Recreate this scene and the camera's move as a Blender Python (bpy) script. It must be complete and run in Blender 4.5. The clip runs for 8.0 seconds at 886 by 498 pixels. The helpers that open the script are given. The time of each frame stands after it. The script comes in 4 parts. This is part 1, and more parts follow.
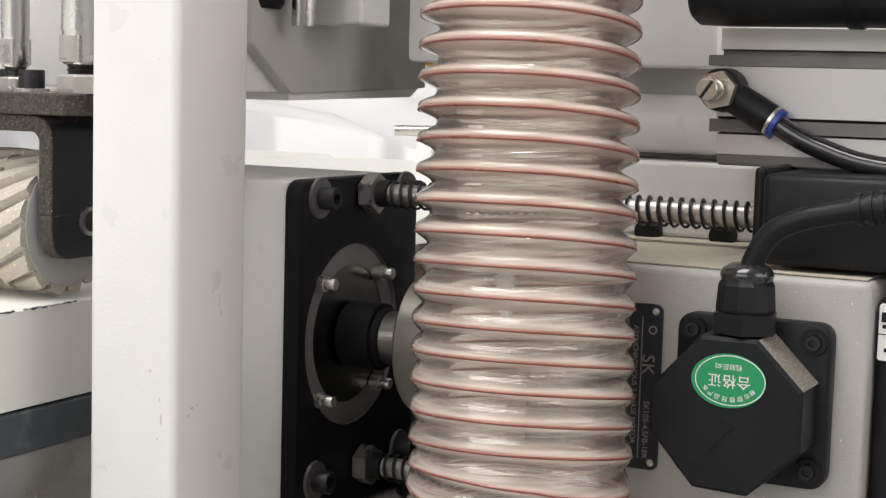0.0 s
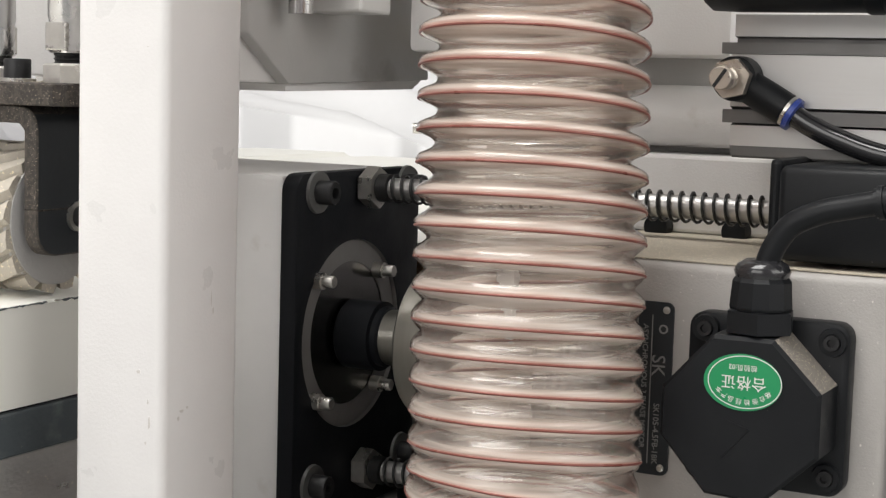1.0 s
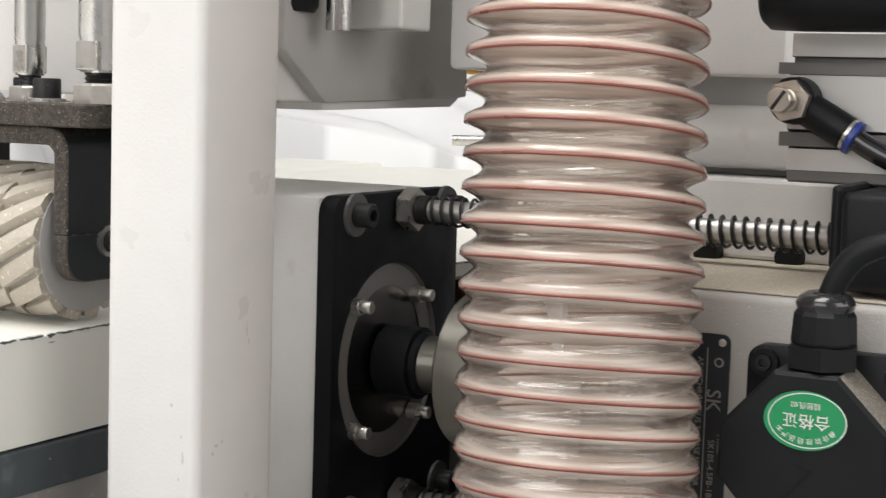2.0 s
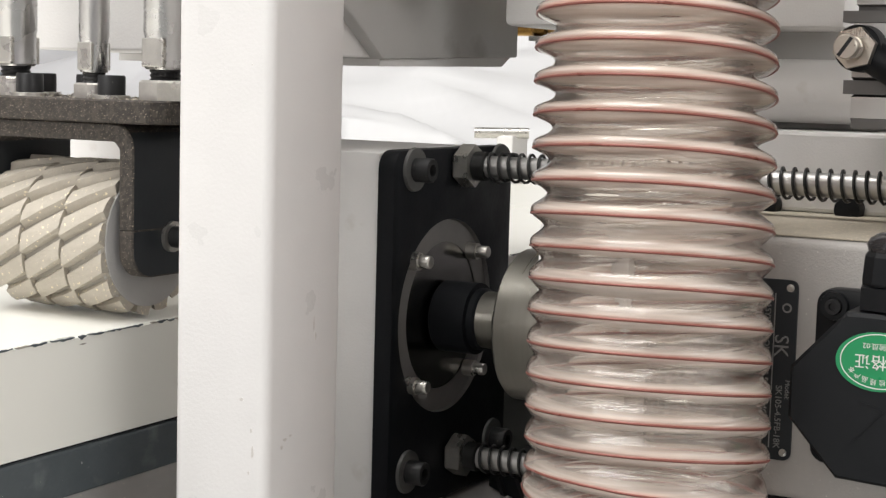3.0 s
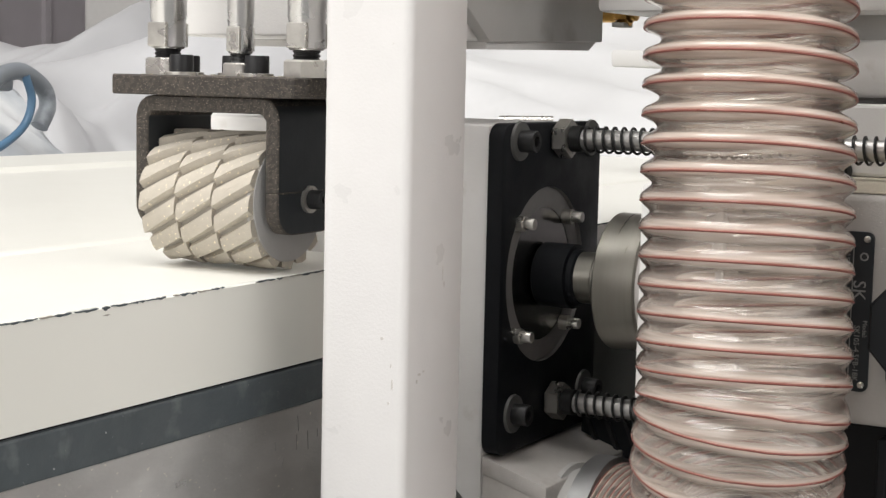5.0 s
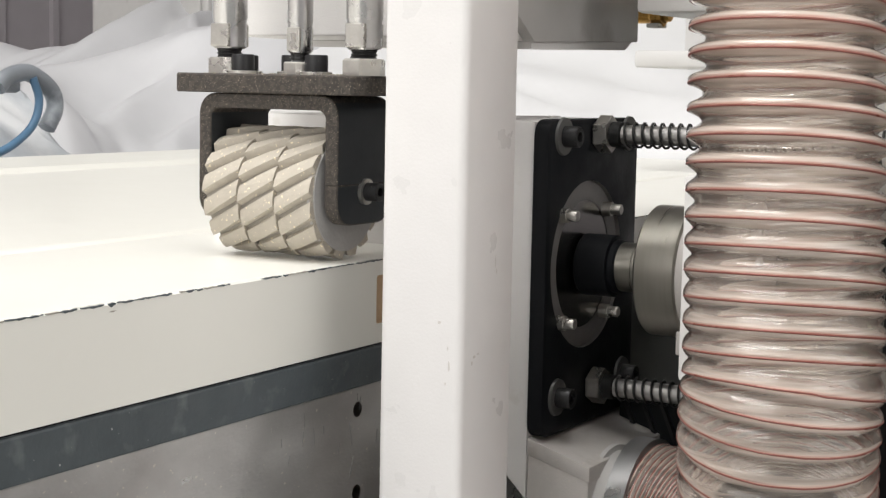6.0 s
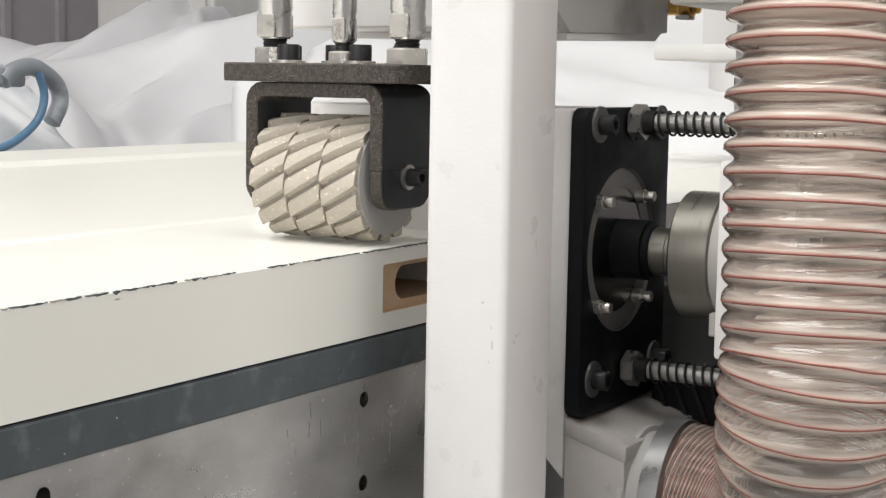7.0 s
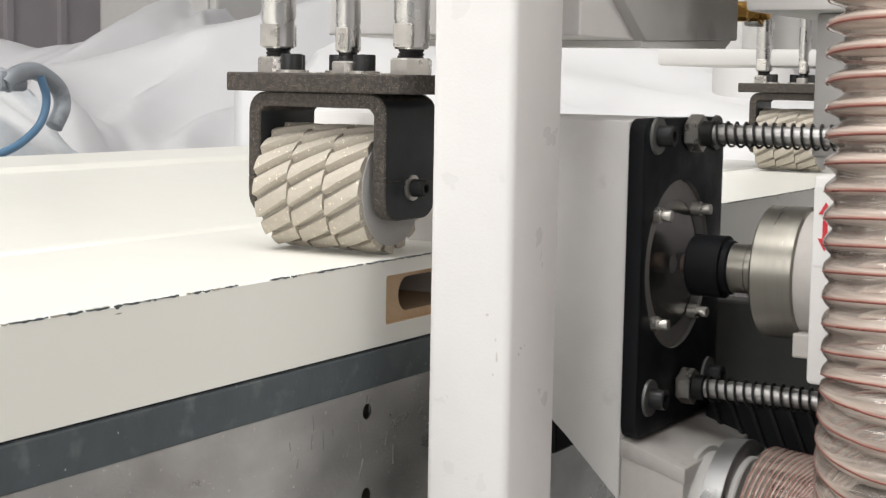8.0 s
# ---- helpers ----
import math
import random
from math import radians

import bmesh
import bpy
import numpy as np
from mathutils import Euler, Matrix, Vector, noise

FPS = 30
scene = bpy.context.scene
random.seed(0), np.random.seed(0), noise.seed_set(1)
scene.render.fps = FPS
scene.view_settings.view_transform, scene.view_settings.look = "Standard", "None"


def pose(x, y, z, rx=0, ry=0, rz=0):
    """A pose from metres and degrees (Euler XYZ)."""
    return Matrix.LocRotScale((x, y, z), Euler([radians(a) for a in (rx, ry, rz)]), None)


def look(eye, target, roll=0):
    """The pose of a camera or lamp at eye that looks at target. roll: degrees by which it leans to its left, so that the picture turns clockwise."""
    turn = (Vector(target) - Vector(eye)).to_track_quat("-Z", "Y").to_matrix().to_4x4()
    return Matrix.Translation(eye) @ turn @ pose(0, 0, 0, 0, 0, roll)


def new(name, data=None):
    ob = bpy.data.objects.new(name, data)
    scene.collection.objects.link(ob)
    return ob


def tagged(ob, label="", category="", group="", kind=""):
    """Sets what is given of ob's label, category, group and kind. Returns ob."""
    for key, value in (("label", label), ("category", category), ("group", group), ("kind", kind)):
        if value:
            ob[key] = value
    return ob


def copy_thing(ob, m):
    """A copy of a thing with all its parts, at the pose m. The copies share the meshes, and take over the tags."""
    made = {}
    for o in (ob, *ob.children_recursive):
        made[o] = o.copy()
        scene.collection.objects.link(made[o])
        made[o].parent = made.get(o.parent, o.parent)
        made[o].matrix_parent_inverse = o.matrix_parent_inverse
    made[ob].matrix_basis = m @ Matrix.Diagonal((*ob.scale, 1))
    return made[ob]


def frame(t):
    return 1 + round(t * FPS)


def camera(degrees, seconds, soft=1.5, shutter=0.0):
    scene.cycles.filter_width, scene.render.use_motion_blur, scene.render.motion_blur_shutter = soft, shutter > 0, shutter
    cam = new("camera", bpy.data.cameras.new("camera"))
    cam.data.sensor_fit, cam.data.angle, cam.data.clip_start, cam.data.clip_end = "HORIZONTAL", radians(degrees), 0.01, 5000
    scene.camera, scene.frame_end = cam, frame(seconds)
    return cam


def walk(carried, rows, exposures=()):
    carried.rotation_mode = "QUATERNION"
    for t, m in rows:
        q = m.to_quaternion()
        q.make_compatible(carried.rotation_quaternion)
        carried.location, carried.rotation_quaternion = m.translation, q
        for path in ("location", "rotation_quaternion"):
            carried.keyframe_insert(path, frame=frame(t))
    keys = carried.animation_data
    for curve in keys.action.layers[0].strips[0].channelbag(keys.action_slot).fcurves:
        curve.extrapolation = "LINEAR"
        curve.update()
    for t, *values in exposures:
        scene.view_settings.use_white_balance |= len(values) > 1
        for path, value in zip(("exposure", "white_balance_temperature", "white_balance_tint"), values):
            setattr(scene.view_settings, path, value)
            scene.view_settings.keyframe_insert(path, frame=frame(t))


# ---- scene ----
cam = camera(31.064, 8.0, soft=1.3, shutter=0.3)
# seconds, eye x, y, z, heading from +x, pitch, lean
PATH = [
    (0, 0.0305, -0.4818, 1.1044, 26.698, -5.887, 1.626),
    (0.5, 0.0287, -0.4762, 1.0988, 26.770, -5.898, 1.657),
    (1, 0.0269, -0.4717, 1.0993, 27.000, -5.829, 1.697),
    (1.5, 0.0249, -0.4650, 1.1023, 27.247, -5.797, 1.727),
    (2, 0.0229, -0.4508, 1.1054, 27.762, -5.635, 1.791),
    (2.2, 0.0242, -0.4418, 1.1096, 27.960, -5.767, 1.778),
    (3.3, 0.0326, -0.4341, 1.1057, 28.293, -6.053, 1.493),
    (3.5, 0.0330, -0.4371, 1.1049, 28.413, -6.079, 1.445),
    (4, 0.0258, -0.4404, 1.1040, 28.845, -6.015, 1.418),
    (4.5, 0.0268, -0.4432, 1.1003, 29.056, -6.052, 1.370),
    (5, 0.0269, -0.4411, 1.0967, 29.224, -6.088, 1.273),
    (5.2, 0.0269, -0.4404, 1.0967, 29.321, -6.055, 1.283),
    (6.3, 0.0292, -0.4419, 1.0927, 29.566, -6.017, 1.096),
    (6.5, 0.0306, -0.4413, 1.0923, 29.613, -6.081, 1.079),
    (7, 0.0317, -0.4388, 1.0891, 29.707, -6.110, 1.049),
    (7.5, 0.0329, -0.4402, 1.0873, 29.753, -6.116, 1.028),
    (8, 0.0364, -0.4353, 1.0939, 29.796, -6.082, 1.068),
]


def eye_pose(x, y, z, heading, pitch, lean):
    a, p = radians(heading), radians(pitch)
    way = Vector((math.cos(a) * math.cos(p), math.sin(a) * math.cos(p), math.sin(p)))
    eye = Vector((x, y, z))
    return look(eye, eye + way, lean)


walk(cam, [(row[0], eye_pose(*row[1:])) for row in PATH])

# ---- light: a roof light and two fill lamps added at unseen openings ----
scene.view_settings.exposure = 0.11
world = bpy.data.worlds.new("hall_air")
scene.world = world
world.use_nodes = True
world.node_tree.nodes["Background"].inputs[0].default_value = (1.0, 0.975, 0.94, 1)
world.node_tree.nodes["Background"].inputs[1].default_value = 0.46


def area(name, m, sx, sy, watts, colour):
    data = bpy.data.lights.new(name, "AREA")
    data.shape, data.size, data.size_y, data.energy, data.color = "RECTANGLE", sx, sy, watts, colour
    ob = new(name, data)
    ob.matrix_world = m
    return ob


area("roof_light", look((-0.8, 0.7, 4.9), (-0.8, 0.7, 0)), 3.2, 3.0, 235, (1.0, 0.985, 0.96))
# added fill lamp for faces towards -x; no window is seen there
area("window_light", look((-3.9, 0.6, 2.75), (0.8, 0.3, 1.0)), 4.0, 2.3, 72, (1.0, 0.98, 0.95))
# added fill lamp behind the eye, brightens faces towards -y
area("south_window_light", look((0.4, -3.42, 2.4), (0.8, 0.0, 1.0)), 3.6, 2.0, 53, (1.0, 0.985, 0.95))


# ---- materials ----
def mat(name, colour, rough=0.5, metal=0.0, vary=0.12, grain=60.0, bump=0.05, bump_scale=400.0, stain=None, stain_at=0.62,
        stain_scale=18.0, speck=None, speck_at=0.7, speck_scale=900.0, coat=0.0, stretch=(1, 1, 1), rough_vary=0.12, spec=0.5):
    """Principled surface with broad tint changes, fine grain, stains, specks and relief, in metres."""
    m = bpy.data.materials.new(name)
    m.use_nodes = True
    nt = m.node_tree
    b = nt.nodes["Principled BSDF"]
    b.inputs["Metallic"].default_value = metal
    b.inputs["Coat Weight"].default_value = coat
    b.inputs["Specular IOR Level"].default_value = spec
    co = nt.nodes.new("ShaderNodeTexCoord")
    mp = nt.nodes.new("ShaderNodeMapping")
    mp.inputs["Scale"].default_value = stretch
    nt.links.new(co.outputs["Object"], mp.inputs[0])

    def tex(scale, detail=4.0):
        n = nt.nodes.new("ShaderNodeTexNoise")
        n.inputs["Scale"].default_value, n.inputs["Detail"].default_value = scale, detail
        nt.links.new(mp.outputs[0], n.inputs["Vector"])
        return n.outputs["Fac"]

    def span(v, a, c, lo, hi):
        n = nt.nodes.new("ShaderNodeMapRange")
        nt.links.new(v, n.inputs[0])
        for i, k in enumerate((a, c, lo, hi)):
            n.inputs[i + 1].default_value = k
        return n.outputs[0]

    def mix(f, a, c):
        n = nt.nodes.new("ShaderNodeMix")
        n.data_type = "RGBA"
        nt.links.new(f, n.inputs[0])
        for i, v in ((6, a), (7, c)):
            if isinstance(v, tuple):
                n.inputs[i].default_value = (*v, 1)
            else:
                nt.links.new(v, n.inputs[i])
        return n.outputs[2]

    dark = tuple(c * (1 - vary) for c in colour)
    lite = tuple(min(1, c * (1 + vary * 0.5)) for c in colour)
    base = mix(span(tex(9.0), 0.3, 0.7, 0, 1), dark, lite)
    fine = mix(span(tex(grain, 6.0), 0.35, 0.65, 0, 1), tuple(c * (1 - vary * 0.6) for c in colour), lite)
    n = nt.nodes.new("ShaderNodeMix")
    n.data_type = "RGBA"
    n.inputs[0].default_value = 0.45
    nt.links.new(base, n.inputs[6])
    nt.links.new(fine, n.inputs[7])
    out = n.outputs[2]
    if stain:
        out = mix(span(tex(stain_scale, 8.0), stain_at, stain_at + 0.12, 0, 1), out, stain)
    if speck:
        out = mix(span(tex(speck_scale, 2.0), speck_at, speck_at + 0.04, 0, 1), out, speck)
    nt.links.new(out, b.inputs["Base Color"])
    nt.links.new(span(tex(grain * 0.6, 5.0), 0.3, 0.7, max(0.02, rough - rough_vary), min(1, rough + rough_vary)), b.inputs["Roughness"])
    if bump:
        bp = nt.nodes.new("ShaderNodeBump")
        bp.inputs["Strength"].default_value, bp.inputs["Distance"].default_value = bump, 0.002
        nt.links.new(tex(bump_scale, 3.0), bp.inputs["Height"])
        nt.links.new(bp.outputs[0], b.inputs["Normal"])
    return m


WHITE = mat("white_powder_coat", (0.78, 0.765, 0.75), 0.42, vary=0.05, bump=0.10, bump_scale=900, stain=(0.58, 0.54, 0.49), stain_at=0.70, stain_scale=26)
WHITE_TUBE = mat("white_tube_paint", (0.80, 0.785, 0.775), 0.38, vary=0.04, bump=0.06, bump_scale=700, stain=(0.66, 0.62, 0.585), stain_at=0.71, stain_scale=30)
DOOR = mat("door_white_skin", (0.79, 0.78, 0.725), 0.34, vary=0.012, bump=0.0, rough_vary=0.03)
CHIP = mat("chipped_edge", (0.80, 0.80, 0.74), 0.55, vary=0.05, stain=(0.16, 0.17, 0.15), stain_at=0.53, stain_scale=75, stretch=(0.45, 1, 1), bump=0.3)
MDF = mat("raw_fibreboard", (0.56, 0.40, 0.25), 0.85, vary=0.14, grain=500, bump=0.25, bump_scale=900)
# same fibreboard darkened: shade of the deep slot put into its colour
MDF_SHADED = mat("shaded_slot_fibreboard", (0.33, 0.235, 0.15), 0.9, vary=0.2, grain=400, bump=0.3)
RUBBER_STRIP = mat("slate_bed_strip", (0.066, 0.080, 0.088), 0.5, vary=0.22, grain=90, bump=0.12, speck=(0.34, 0.35, 0.34), speck_at=0.71, speck_scale=420, stain=(0.115, 0.13, 0.135), stain_at=0.56, stain_scale=60)
ALU = mat("brushed_aluminium", (0.58, 0.575, 0.565), 0.38, 0.88, vary=0.26, grain=55, bump=0.12, bump_scale=600, stretch=(0.6, 1, 1), stain=(0.46, 0.46, 0.45), stain_at=0.54, stain_scale=7, speck=(0.72, 0.70, 0.64), speck_at=0.69, speck_scale=420, rough_vary=0.2)
RAIL = mat("anodised_profile", (0.68, 0.67, 0.655), 0.42, 0.35, vary=0.05, bump=0.03, stretch=(1, 0.1, 1))
# dark colour that stands for the shade inside the profile's slots
RAIL_SHADE = mat("profile_slot_shade", (0.20, 0.195, 0.19), 0.5, 0.5, vary=0.1)
BLACK_STEEL = mat("black_oxide_plate", (0.0085, 0.0095, 0.0115), 0.5, vary=0.25, bump=0.05, spec=0.16)
BLACK_DUSTY = mat("black_plate_with_dust", (0.052, 0.045, 0.040), 0.65, vary=0.3, grain=500, bump=0.3, bump_scale=1300, stain=(0.075, 0.064, 0.054), stain_at=0.46, stain_scale=420, speck=(0.50, 0.43, 0.33), speck_at=0.655, speck_scale=1500, spec=0.3)
BLACK_SIDE = mat("black_bracket_paint", (0.022, 0.026, 0.030), 0.45, vary=0.2, bump=0.04, speck=(0.35, 0.32, 0.28), speck_at=0.82, speck_scale=900, spec=0.35)
DARK_BOLT = mat("black_socket_screw", (0.026, 0.026, 0.027), 0.42, 0.3, spec=0.35, vary=0.25, bump=0.1, speck=(0.4, 0.36, 0.3), speck_at=0.74, speck_scale=900)
ZINC = mat("zinc_plated", (0.62, 0.60, 0.56), 0.33, 0.9, vary=0.2, grain=220, bump=0.12, speck=(0.75, 0.68, 0.55), speck_at=0.70, speck_scale=800)
CHROME = mat("chromed_rod", (0.60, 0.59, 0.585), 0.27, 1.0, vary=0.10, grain=120, bump=0.03, rough_vary=0.08)
STEEL = mat("turned_steel", (0.31, 0.295, 0.262), 0.33, 0.95, vary=0.10, grain=120, stretch=(0.2, 4, 0.2), bump=0.0, rough_vary=0.08)
POLISHED = mat("polished_steel", (0.30, 0.296, 0.28), 0.21, 1.0, vary=0.08, grain=140, bump=0.0, rough_vary=0.05)
SHANK = mat("bronze_brown_steel", (0.22, 0.17, 0.145), 0.35, 0.9, vary=0.15, bump=0.03)
WASHER = mat("dull_dark_washer", (0.17, 0.17, 0.165), 0.5, 0.6, vary=0.2, bump=0.1, speck=(0.4, 0.37, 0.32), speck_at=0.76, speck_scale=900)
ROD = mat("satin_steel_rod", (0.52, 0.51, 0.50), 0.38, 0.85, vary=0.12, grain=160, bump=0.05, rough_vary=0.10)
FLANGE = mat("grey_bearing_cap", (0.25, 0.242, 0.235), 0.45, 0.25, spec=0.35, vary=0.1, grain=120, bump=0.05)
SPRING = mat("black_spring_wire", (0.03, 0.03, 0.03), 0.38, 0.6, vary=0.2, bump=0.0)
TREAD = mat("dusty_tan_rubber", (0.50, 0.455, 0.385), 0.85, vary=0.12, grain=260, bump=0.35, bump_scale=1200, speck=(0.85, 0.76, 0.56), speck_at=0.66, speck_scale=520)
TREAD_CORE = mat("tan_rubber_core", (0.34, 0.315, 0.275), 0.9, vary=0.15, bump=0.3)
ROLL_END = mat("grey_rubber_end", (0.42, 0.41, 0.40), 0.8, vary=0.1, bump=0.15)
PLASTIC = mat("black_moulded_plastic", (0.0095, 0.0105, 0.012), 0.42, spec=0.22, vary=0.18, bump=0.05, bump_scale=1500, speck=(0.20, 0.18, 0.15), speck_at=0.80, speck_scale=700)
DUST_TOP = mat("plastic_with_sawdust", (0.19, 0.17, 0.145), 0.85, vary=0.3, grain=600, bump=0.4, bump_scale=1500, speck=(0.45, 0.39, 0.30), speck_at=0.62, speck_scale=1100)
DUST_FLAT = mat("casting_top_with_sawdust", (0.47, 0.42, 0.34), 0.9, vary=0.2, grain=400, bump=0.3, bump_scale=1200, speck=(0.66, 0.58, 0.45), speck_at=0.6, speck_scale=900)
HOOD_PAINT = mat("dusty_grey_white_paint", (0.50, 0.475, 0.45), 0.5, vary=0.08, grain=200, bump=0.1, bump_scale=900, stain=(0.36, 0.33, 0.30), stain_at=0.62, stain_scale=30, speck=(0.62, 0.56, 0.48), speck_at=0.7, speck_scale=900)
MOTOR_PAINT = mat("light_grey_motor_paint", (0.42, 0.40, 0.378), 0.42, vary=0.06, grain=300, bump=0.16, bump_scale=1100, speck=(0.74, 0.71, 0.66), speck_at=0.72, speck_scale=700, stain=(0.46, 0.43, 0.39), stain_at=0.66, stain_scale=16)
POST_SCUFF = mat("rubbed_dirty_paint", (0.66, 0.63, 0.60), 0.55, vary=0.12, grain=900, bump=0.2, bump_scale=1500)
GREEN = mat("green_sticker", (0.015, 0.27, 0.10), 0.35, vary=0.06, bump=0.0)
INK_WHITE = mat("white_print", (0.74, 0.76, 0.72), 0.5, vary=0.05, bump=0.0)
INK_GREY = mat("worn_grey_print", (0.27, 0.27, 0.265), 0.5, vary=0.25, bump=0.0)
RED = mat("red_print", (0.62, 0.03, 0.045), 0.45, vary=0.06, bump=0.0)
PAPER = mat("white_label", (0.80, 0.80, 0.79), 0.5, vary=0.03, bump=0.0)
BLUE = mat("blue_collar_plastic", (0.035, 0.065, 0.30), 0.35, vary=0.1, bump=0.0)
TUBE_BLACK = mat("black_polyurethane_tube", (0.02, 0.02, 0.022), 0.16, vary=0.2, bump=0.0, coat=0.4)
BRASS = mat("brass", (0.62, 0.36, 0.10), 0.3, 0.95, vary=0.15, bump=0.05)
NICKEL = mat("nickel_screw", (0.56, 0.51, 0.45), 0.32, 0.9, vary=0.15, bump=0.1)
GREY_CAST = mat("grey_painted_block", (0.50, 0.49, 0.475), 0.5, vary=0.07, bump=0.05, stain=(0.30, 0.28, 0.26), stain_at=0.66, stain_scale=14)
WIRE = mat("copper_red_wire", (0.24, 0.080, 0.062), 0.35, 0.2, vary=0.12, bump=0.0)
CLAMP = mat("hose_clamp_steel", (0.40, 0.40, 0.40), 0.35, 0.85, vary=0.1, bump=0.0)
HALL_WALL = mat("hall_wall", (0.50, 0.47, 0.49), 0.8, vary=0.06, bump=0.1, bump_scale=40, grain=5)
HALL_FLOOR = mat("hall_floor", (0.36, 0.37, 0.36), 0.45, vary=0.1, grain=8, stain=(0.28, 0.28, 0.27), stain_scale=3)
HALL_ROOF = mat("hall_roof", (0.66, 0.66, 0.65), 0.8, vary=0.05, grain=6)
FAR_WHITE = mat("off_white_machine_paint", (0.62, 0.61, 0.60), 0.5, vary=0.06, grain=9, bump=0.06, stain=(0.54, 0.53, 0.51), stain_at=0.6, stain_scale=4)
SHEET = mat("white_plastic_sheet", (0.60, 0.60, 0.615), 0.5, vary=0.05, grain=8, bump=0.12, bump_scale=30)
SHEET_WHITE = mat("clean_white_sheet", (0.70, 0.70, 0.705), 0.45, vary=0.04, grain=8, bump=0.1, bump_scale=30)
WRAP = mat("cloudy_wrap_film", (0.56, 0.59, 0.62), 0.35, vary=0.2, grain=6, bump=0.2, bump_scale=25, stain=(0.80, 0.81, 0.82), stain_at=0.5, stain_scale=5)
BLUE_HOSE = mat("blue_hose_plastic", (0.10, 0.20, 0.32), 0.4, vary=0.1)
FILM_DARK = mat("dark_part_under_film", (0.24, 0.26, 0.285), 0.4, vary=0.3, grain=14, stain=(0.40, 0.43, 0.46), stain_at=0.55, stain_scale=16)
# colour of the shade below the door edge, behind the spindle
SHADE_DARK = mat("dark_shade", (0.088, 0.090, 0.086), 0.55, vary=0.2)


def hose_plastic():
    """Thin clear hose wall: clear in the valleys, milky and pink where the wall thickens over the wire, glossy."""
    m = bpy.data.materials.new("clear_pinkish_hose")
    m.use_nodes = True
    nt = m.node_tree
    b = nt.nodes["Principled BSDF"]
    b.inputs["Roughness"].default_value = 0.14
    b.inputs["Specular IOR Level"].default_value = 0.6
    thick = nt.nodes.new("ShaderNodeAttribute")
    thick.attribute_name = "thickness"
    co = nt.nodes.new("ShaderNodeTexCoord")
    mp = nt.nodes.new("ShaderNodeMapping")
    mp.inputs["Scale"].default_value = (0.22, 0.22, 5.0)
    nt.links.new(co.outputs["Object"], mp.inputs[0])
    n = nt.nodes.new("ShaderNodeTexNoise")
    n.inputs["Scale"].default_value, n.inputs["Detail"].default_value = 70, 6
    nt.links.new(mp.outputs[0], n.inputs["Vector"])

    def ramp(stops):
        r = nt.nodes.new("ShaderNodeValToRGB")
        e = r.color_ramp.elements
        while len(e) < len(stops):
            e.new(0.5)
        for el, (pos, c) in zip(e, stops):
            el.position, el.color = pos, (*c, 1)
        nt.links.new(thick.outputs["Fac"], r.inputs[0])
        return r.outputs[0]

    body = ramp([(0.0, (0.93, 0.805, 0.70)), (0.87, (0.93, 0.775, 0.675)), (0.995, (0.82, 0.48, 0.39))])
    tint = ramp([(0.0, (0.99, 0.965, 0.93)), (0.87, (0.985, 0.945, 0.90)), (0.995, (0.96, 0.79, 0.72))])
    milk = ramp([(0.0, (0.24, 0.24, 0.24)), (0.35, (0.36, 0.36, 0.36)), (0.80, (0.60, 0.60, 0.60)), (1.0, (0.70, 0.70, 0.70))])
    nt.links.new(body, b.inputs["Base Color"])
    clear = nt.nodes.new("ShaderNodeBsdfTransparent")
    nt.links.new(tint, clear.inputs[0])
    add = nt.nodes.new("ShaderNodeMath")
    add.operation = "MULTIPLY_ADD"
    nt.links.new(n.outputs["Fac"], add.inputs[0])
    add.inputs[1].default_value = 0.85
    add.inputs[2].default_value = -0.425
    tot = nt.nodes.new("ShaderNodeMath")
    tot.operation, tot.use_clamp = "ADD", True
    nt.links.new(add.outputs[0], tot.inputs[0])
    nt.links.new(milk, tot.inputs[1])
    lay = nt.nodes.new("ShaderNodeMixShader")
    nt.links.new(tot.outputs[0], lay.inputs[0])
    nt.links.new(clear.outputs[0], lay.inputs[1])
    glow = nt.nodes.new("ShaderNodeBsdfTranslucent")
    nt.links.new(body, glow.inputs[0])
    milky = nt.nodes.new("ShaderNodeMixShader")
    milky.inputs[0].default_value = 0.18
    nt.links.new(b.outputs[0], milky.inputs[1])
    nt.links.new(glow.outputs[0], milky.inputs[2])
    nt.links.new(milky.outputs[0], lay.inputs[2])
    gloss = nt.nodes.new("ShaderNodeBsdfGlossy")
    gloss.inputs["Roughness"].default_value = 0.08
    fres = nt.nodes.new("ShaderNodeFresnel")
    fres.inputs["IOR"].default_value = 1.52
    top = nt.nodes.new("ShaderNodeMixShader")
    nt.links.new(fres.outputs[0], top.inputs[0])
    nt.links.new(lay.outputs[0], top.inputs[1])
    nt.links.new(gloss.outputs[0], top.inputs[2])
    bp = nt.nodes.new("ShaderNodeBump")
    bp.inputs["Strength"].default_value, bp.inputs["Distance"].default_value = 0.4, 0.002
    nt.links.new(n.outputs["Fac"], bp.inputs["Height"])
    for sh in (b, gloss):
        nt.links.new(bp.outputs[0], sh.inputs["Normal"])
    nt.links.new(top.outputs[0], nt.nodes["Material Output"].inputs[0])
    return m


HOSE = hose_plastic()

# ---- building blocks ----
ORIGIN = {}


def thing(name, at, label, category, group="", kind=""):
    ob = new(name)
    ob.empty_display_size = 0.02
    ob.location = at
    ORIGIN[ob] = Vector(at)
    return tagged(ob, label, category, group, kind)


